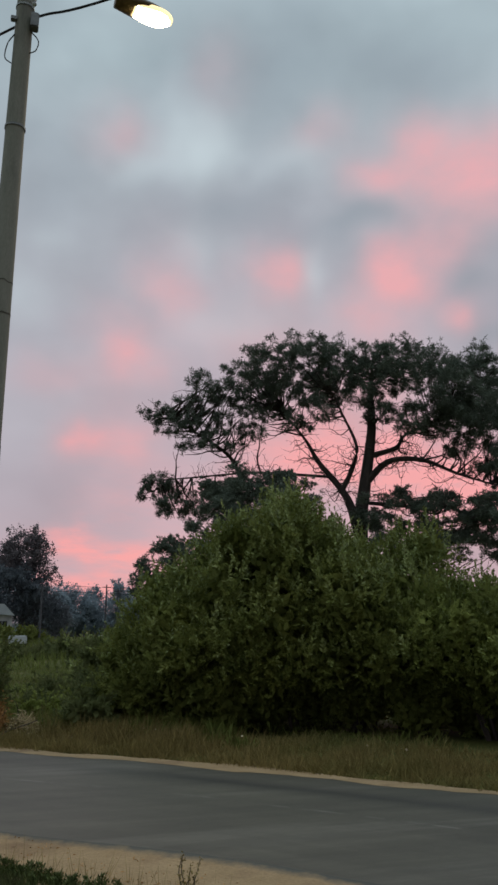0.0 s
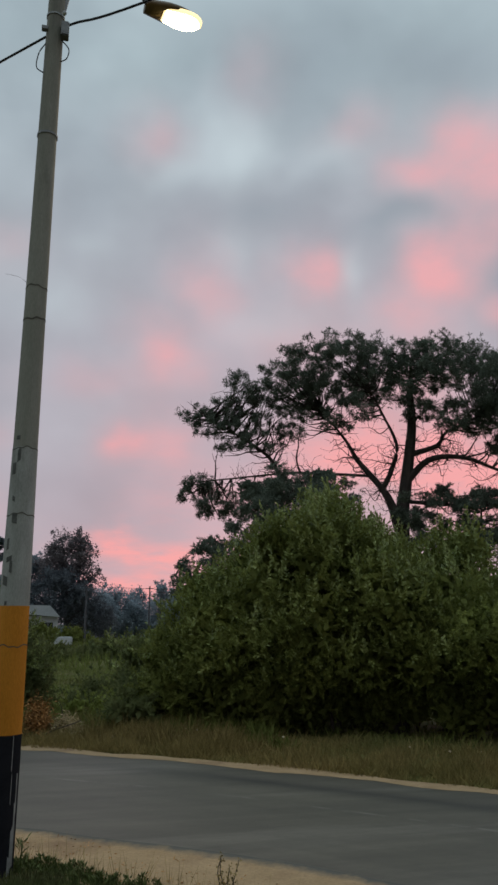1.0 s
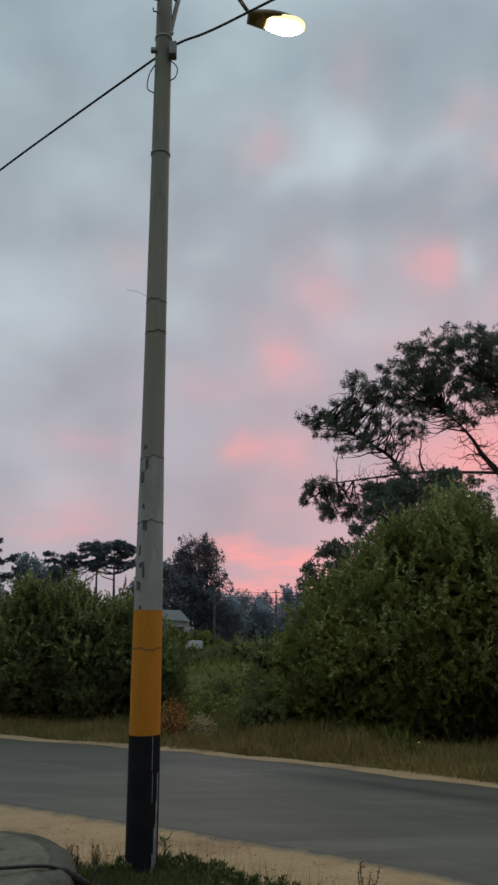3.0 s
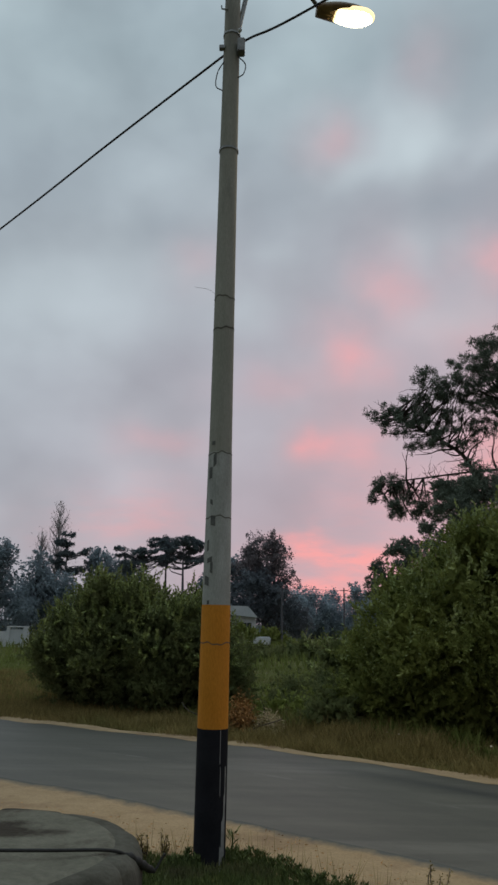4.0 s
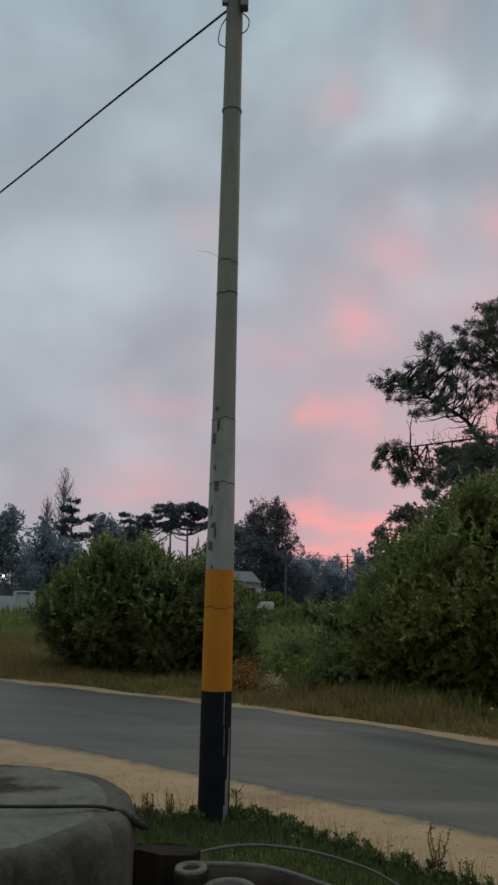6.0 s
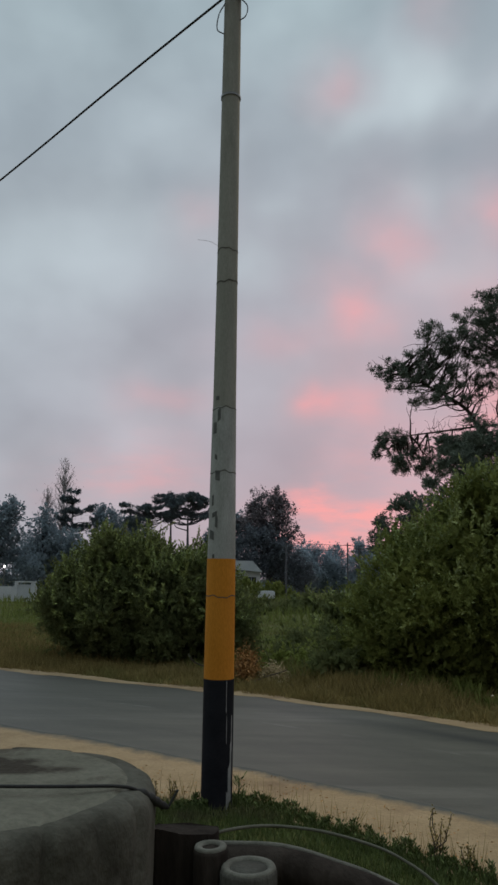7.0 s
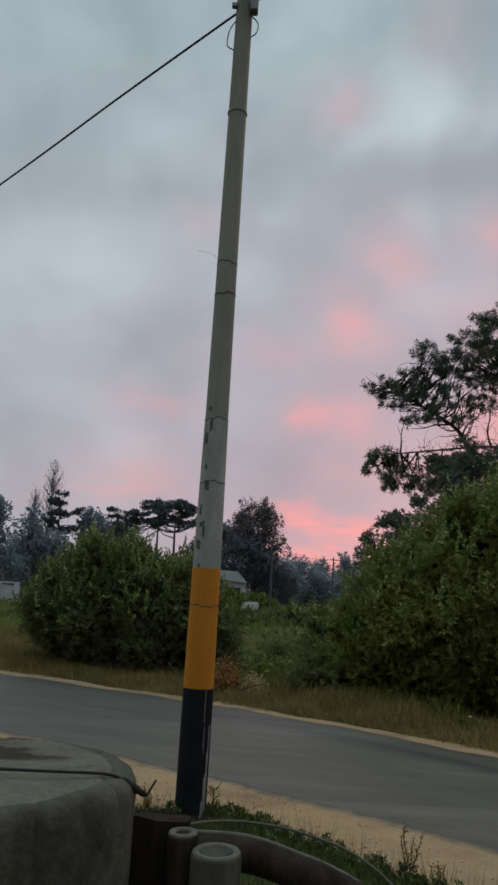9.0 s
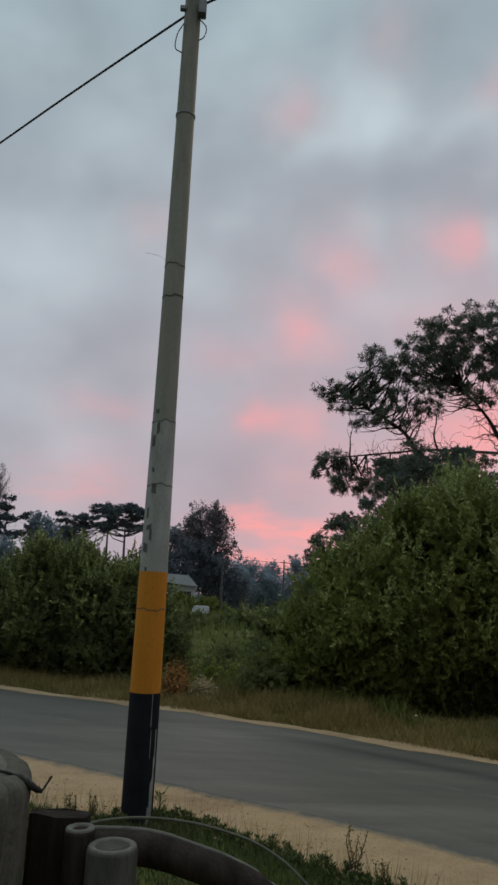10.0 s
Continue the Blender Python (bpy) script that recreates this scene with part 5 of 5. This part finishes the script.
for sx, sy, ss in ((0.75, 20.5, 0.15), (0.95, 20.3, 0.12), (1.15, 20.6, 0.10), (1.35, 20.2, 0.09), (2.3, 19.6, 0.09), (3.0, 19.5, 0.13), (3.85, 19.0, 0.07), (1.75, 20.2, 0.08)):
    stone((sx, sy, 0.05), ss)
n = 2000
x = 0.6 + np.abs(rng.normal(0, 1.0, n)) - rng.uniform(0, 0.5, n)
y = 20.75 - 0.55 * (x - 0.6) + rng.normal(0, 0.3, n)
mound = 0.05 + 0.5 * np.exp(-((x - 0.55) / 0.4) ** 2 - ((y - 20.7) / 0.45) ** 2)
straw = leaves("straw_litter", np.stack([x, y, 0.05 + mound * rng.uniform(0.3, 1, n)], 1), rng.normal(size=(n, 3)) * np.array([1, 1, 0.6]), rng.uniform(0.05, 0.19, n), 0.022, M_STRAW, None, "pale dry straw and cuttings strewn beside the brush")
tagged(straw, category="litter", kind="stuff")
flower_bits = leaves("litter_flecks", np.stack([rng.uniform(3, 12, 12), np.zeros(12), np.zeros(12)], 1), rng.normal(size=(12, 3)), 0.05, 0.04, M_STONE, None, "few pale petals and paper flecks")
co = np.zeros(48 * 3, np.float32)
flower_bits.data.vertices.foreach_get("co", co)
co = co.reshape(-1, 3)
co[:, 1] += far_edge(co[:, 0]) + 2.2
co[:, 2] += 0.38
flower_bits.data.vertices.foreach_set("co", co.ravel())
tagged(flower_bits, category="litter", kind="stuff")


# ---- plants at the foot of the pole ----
def succulent(at, s):
    root = empty("succulent_plant", at, "small upright fleshy green plant in the turf", "plant", "plants by the pole")
    n = 42
    z = rng.uniform(0, 0.28, n) * s
    p = np.stack([rng.normal(0, 0.02, n), rng.normal(0, 0.02, n), z], 1)
    d = unit(rng.normal(size=(n, 3)) * np.array([1, 1, 0.2])) + np.array([0, 0, 1.0])
    leaves("fleshy_leaves", p, d, 0.085 * s ** 0.5, 0.018, M_TURF, root)
    bm = bmesh.new()
    tube(bm, [(0, 0, -0.03), (0, 0, 0.27 * s)], [0.012, 0.006], 6)
    part("stem", bm, M_TURF, root)
    return root


first = [succulent((-0.10, 10.28, 0.03), 1.35)]
first += [succulent((0.05 + 0.12 * i, float(turf_edge(0.05 + 0.12 * i)) - 0.12, 0.03), s) for i, s in enumerate((0.30, 0.42, 0.26, 0.36, 0.48))]
for i in range(130):
    xx = -0.75 + i * 0.026 + random.uniform(-0.05, 0.05)
    copy_thing(first[1 + i % 5], pose(xx, float(turf_edge(xx)) - 0.10 + random.uniform(-0.30, 0.05) - (0.15 if xx < -0.4 else 0), 0.03, random.uniform(-12, 12), random.uniform(-12, 12), random.uniform(0, 360)))


def weed(at, s):
    root = empty("weed_plant", at, "dry branching weed stalk with seed heads", "weed", "weeds by the sand")
    bm = bmesh.new()
    tips = []
    for _ in range(7):
        e = np.array([rng.normal(0, 0.16), rng.normal(0, 0.12), rng.uniform(0.45, 0.9)]) * s
        tips += branch(bm, (0, 0, -0.02), e, 0.007, 0.003, -0.05, 4, 0.3)[5:]
    part("stalk", bm, M_BARK, root)
    t = np.repeat(np.array(tips), 4, 0) + rng.normal(0, 0.012, (len(tips) * 4, 3))
    tagged(leaves("seed_fluff", t, rng.normal(size=t.shape) + np.array([0, 0, 0.8]), 0.03, 0.012, M_DRY, root), kind="stuff")


weed((1.72, 8.85, 0), 0.6)
weed((1.98, 8.60, 0), 0.32)
weed((-1.05, 10.45, 0), 0.38)
weed((-0.88, 10.62, 0), 0.3)

# ---- fence close by ----
POST_X, POST_Y, POST_Z, POST_R = -0.158, 1.864, 2.43, 0.112
post = empty("fence_post", (POST_X, POST_Y, 0.904), "thick round weathered wooden fence post, cracked top", "post")


def slant(y):
    """The post's head is cut a little aslant."""
    return 0.004 * y / POST_R - 0.003


bm = bmesh.new()
lathe(bm, [(POST_R * 1.03, -0.3), (POST_R * 1.02, 0.5), (POST_R * 1.0, 1.2), (POST_R * 0.998, 1.500), (POST_R * 0.996, 1.514), (POST_R * 0.988, 1.521), (POST_R * 0.965, 1.526), (POST_R * 0.925, 1.529), (POST_R * 0.86, 1.5296)], 144, wob=0.0016)
for v in bm.verts:
    q = v.co * 26
    v.co += Vector((v.co.x, v.co.y, 0)) * (0.014 * noise.noise(Vector((q.x, q.y, q.z * 0.25))) + (0.016 * noise.noise(q * 1.7) if v.co.z > 1.48 else 0))
    a = math.atan2(v.co.y, v.co.x)
    for g, deep in ((-0.25, 0.05), (-0.62, 0.035), (-0.95, 0.06), (-1.38, 0.04), (-1.75, 0.055), (-2.3, 0.05), (0.5, 0.05), (1.2, 0.04)):
        k = deep * math.exp(-((a - g - 0.02 * math.sin(v.co.z * 30 + g * 9)) / 0.03) ** 2)
        v.co.x, v.co.y = v.co.x * (1 - k), v.co.y * (1 - k)
    if v.co.z > 1.49:
        v.co.z += 0.0016 * noise.noise(q) - 0.012 * math.exp(-((a - 1.85) / 0.06) ** 2)
    if v.co.z > 1.45:
        v.co.z += slant(v.co.y)
part("shaft", bm, M_POST, post, smooth=True)
bm = bmesh.new()
rings = []
for i in range(11):
    r = POST_R * 0.885 * i / 10
    rings.append([bm.verts.new((r * math.cos(a), r * math.sin(a), 1.5312 - (0.0042 if i == 10 else 0) + (0.0010 if i < 10 else 0) * noise.noise((r * math.cos(a) * 22, r * math.sin(a) * 22, 3)))) for a in np.linspace(0, math.tau, 64, endpoint=False)] if i else [bm.verts.new((0, 0, 1.530))])
for k in range(64):
    bm.faces.new((rings[0][0], rings[1][k], rings[1][(k + 1) % 64]))
for r0, r1 in zip(rings[1:], rings[2:]):
    for k in range(64):
        bm.faces.new((r0[k], r1[k], r1[(k + 1) % 64], r0[(k + 1) % 64]))
for v in bm.verts:
    v.co.z += slant(v.co.y)
part("cut_top", bm, M_POSTTOP, post, "brownish sawn end grain", True)
wire = empty("tie_wire", (POST_X + 0.006, POST_Y + 0.010, 2.4335), "dark rusty tie wire lying over the post top", "wire")
bm = bmesh.new()
tube(bm, smooth_line([(-0.30, -0.055, -0.03), (-0.16, -0.05, -0.002), (-0.11, -0.045, 0.004), (-0.05, -0.040, 0.005), (0.0, -0.042, 0.004), (0.05, -0.036, 0.003), (0.086, -0.022, 0.000), (0.100, -0.012, -0.007), (0.106, -0.008, -0.012)], 6), 0.0012, 8)
part("strand", bm, M_WIRE, wire, smooth=True)
bm = bmesh.new()
tube(bm, smooth_line([(0.096, -0.016, -0.004), (0.102, -0.010, -0.009), (0.107, -0.006, -0.013), (0.112, -0.002, -0.017), (0.116, 0.0, -0.019)], 5), [r * 0.72 for r in (0.002, 0.003, 0.0045, 0.005, 0.0042, 0.0035, 0.0046, 0.005, 0.0044, 0.0036, 0.0042, 0.0046, 0.004, 0.0036, 0.0034, 0.0038, 0.0036, 0.003, 0.0026, 0.0022, 0.002)], 8)
part("twist", bm, M_WIRE, wire, "twisted knot of wire", True)
bm = bmesh.new()
tube(bm, smooth_line([(0.112, 0.0, -0.019), (0.116, 0.0, -0.018), (0.119, 0.002, -0.013), (0.122, 0.003, -0.008)], 5), 0.0009, 8)
part("loose_end", bm, M_WIRE, wire, smooth=True)


def cane(at, r, hole, top, lean, mat, label, rim):
    """A hollow upright cane with an open cut top."""
    root = empty("fence_cane", (at[0], at[1], 0.9), label, "cane", "canes of the fence")
    h = top - 0.9
    bm = bmesh.new()
    rows = [(r * 0.98, -0.1), (r, h * 0.5), (r * 1.07, h * 0.52), (r, h * 0.54), (r, h - 0.003), (r * 0.95, h - 0.0005)]
    ring = []
    for q, z in rows:
        ring.append([bm.verts.new((q * math.cos(k * math.tau / 24) + lean * (z - h), q * math.sin(k * math.tau / 24), z + (0.0004 * math.sin(k * math.tau / 24 + 1) if z > h - 0.005 else 0))) for k in range(24)])
    for r0, r1 in zip(ring, ring[1:]):
        for k in range(24):
            bm.faces.new((r0[k], r0[(k + 1) % 24], r1[(k + 1) % 24], r1[k]))
    bm.faces.new(ring[0][::-1])
    bm.faces.new(ring[-1])
    stalk = part("stalk", bm, mat, root, smooth=True)
    # a small hole gets a black floor, its inner shade given as colour
    for name, rows, m, label in (("cut_rim", [(r * 0.96, h - 0.004), (r * 0.95, h), (r * 0.9, h + 0.0012), (hole * 1.12, h + 0.001), (hole, h - 0.0005), (hole, h - 0.012)], rim, "cut rim"), ("hollow", [(hole * 0.99, h - 0.006), (hole * 0.5, h - 0.0065)], M_CANE if hole > 0.01 else M_CABLE, "dark hollow")):
        bm = bmesh.new()
        ring = [[bm.verts.new((q * math.cos(k * math.tau / 24), q * math.sin(k * math.tau / 24), z + 0.0004 * math.sin(k * math.tau / 24 + 1))) for k in range(24)] for q, z in rows]
        for r0, r1 in zip(ring, ring[1:]):
            for k in range(24):
                bm.faces.new((r0[k], r0[(k + 1) % 24], r1[(k + 1) % 24], r1[k]))
        if name == "hollow":
            bm.faces.new(ring[-1])
        part(name, bm, m, root, label, True)


cane((-0.007, 1.90), 0.0125, 0.0062, 2.381, -0.02, M_CANE_DARK, "dark hollow fence cane with a small hole", M_CANE_END)
cane((0.021, 1.888), 0.0205, 0.0135, 2.372, 0.0, M_CANE, "thick grey hollow fence cane, cut open", M_CANE_END)


def stake(at, wide, thick, top, turn, label):
    """A split, rotten upright stake with an uneven top."""
    root = empty("wooden_stake", (at[0], at[1], 0.9), label, "stake", turn=turn)
    h = top - 0.9
    bm = bmesh.new()
    rows = []
    for z in (-0.1, h * 0.4, h * 0.75, h - 0.02, h - 0.002):
        ring = []
        for k in range(20):
            a = k * math.tau / 20
            x, y = math.copysign(abs(math.cos(a)) ** 0.4, math.cos(a)) * wide / 2, math.copysign(abs(math.sin(a)) ** 0.4, math.sin(a)) * thick / 2
            g = 1 + 0.05 * noise.noise(Vector((x * 90, y * 90, z * 4)))
            ring.append(bm.verts.new((x * g, y * g, z + (0.004 * noise.noise(Vector((x * 120, y * 120, 2))) if z > h - 0.03 else 0))))
        rows.append(ring)
    for r0, r1 in zip(rows, rows[1:]):
        for k in range(20):
            bm.faces.new((r0[k], r0[(k + 1) % 20], r1[(k + 1) % 20], r1[k]))
    bm.faces.new(rows[0][::-1])
    bm.faces.new(rows[-1])
    part("board", bm, M_CANE_DARK, root)


stake((-0.028, 1.925), 0.050, 0.022, 2.387, -8, "dark rotten stake tight against the post")
rail = empty("fence_rail", (0.005, 1.945, 2.35), "split grey cane rail sloping along the fence", "rail")
bm = bmesh.new()
pts = smooth_line([(-0.02, 0, 0.004), (0.04, 0, 0.003), (0.085, 0.0, -0.008), (0.13, 0, -0.024), (0.24, 0.0, -0.075), (0.9, 0.0, -0.32)], 6)
tube(bm, pts, 0.014, 14)
part("half_cane", bm, M_CANE_DARK, rail, smooth=True)
bm = bmesh.new()
tube(bm, [(p[0], p[1] + 0.004, p[2] + 0.0135) for p in pts], 0.0024, 8)
part("split_edge", bm, M_CANE_END, rail, "pale split edge", True)
rod = empty("bent_rod", (0.0, 2.0, 2.339), "thin bent rod arching above the fence", "rod")
bm = bmesh.new()
tube(bm, smooth_line([(-0.045, -0.06, 0.000), (-0.030, 0.0, 0.006), (-0.01, 0.04, 0.008), (0.034, 0.09, 0.0), (0.085, 0.10, -0.006), (0.131, 0.10, -0.016), (0.165, 0.09, -0.026), (0.20, 0.07, -0.046), (0.25, 0.05, -0.10), (0.30, 0.03, -0.22)], 6), 0.0016, 8)
part("strand", bm, M_ARCH, rod, smooth=True)
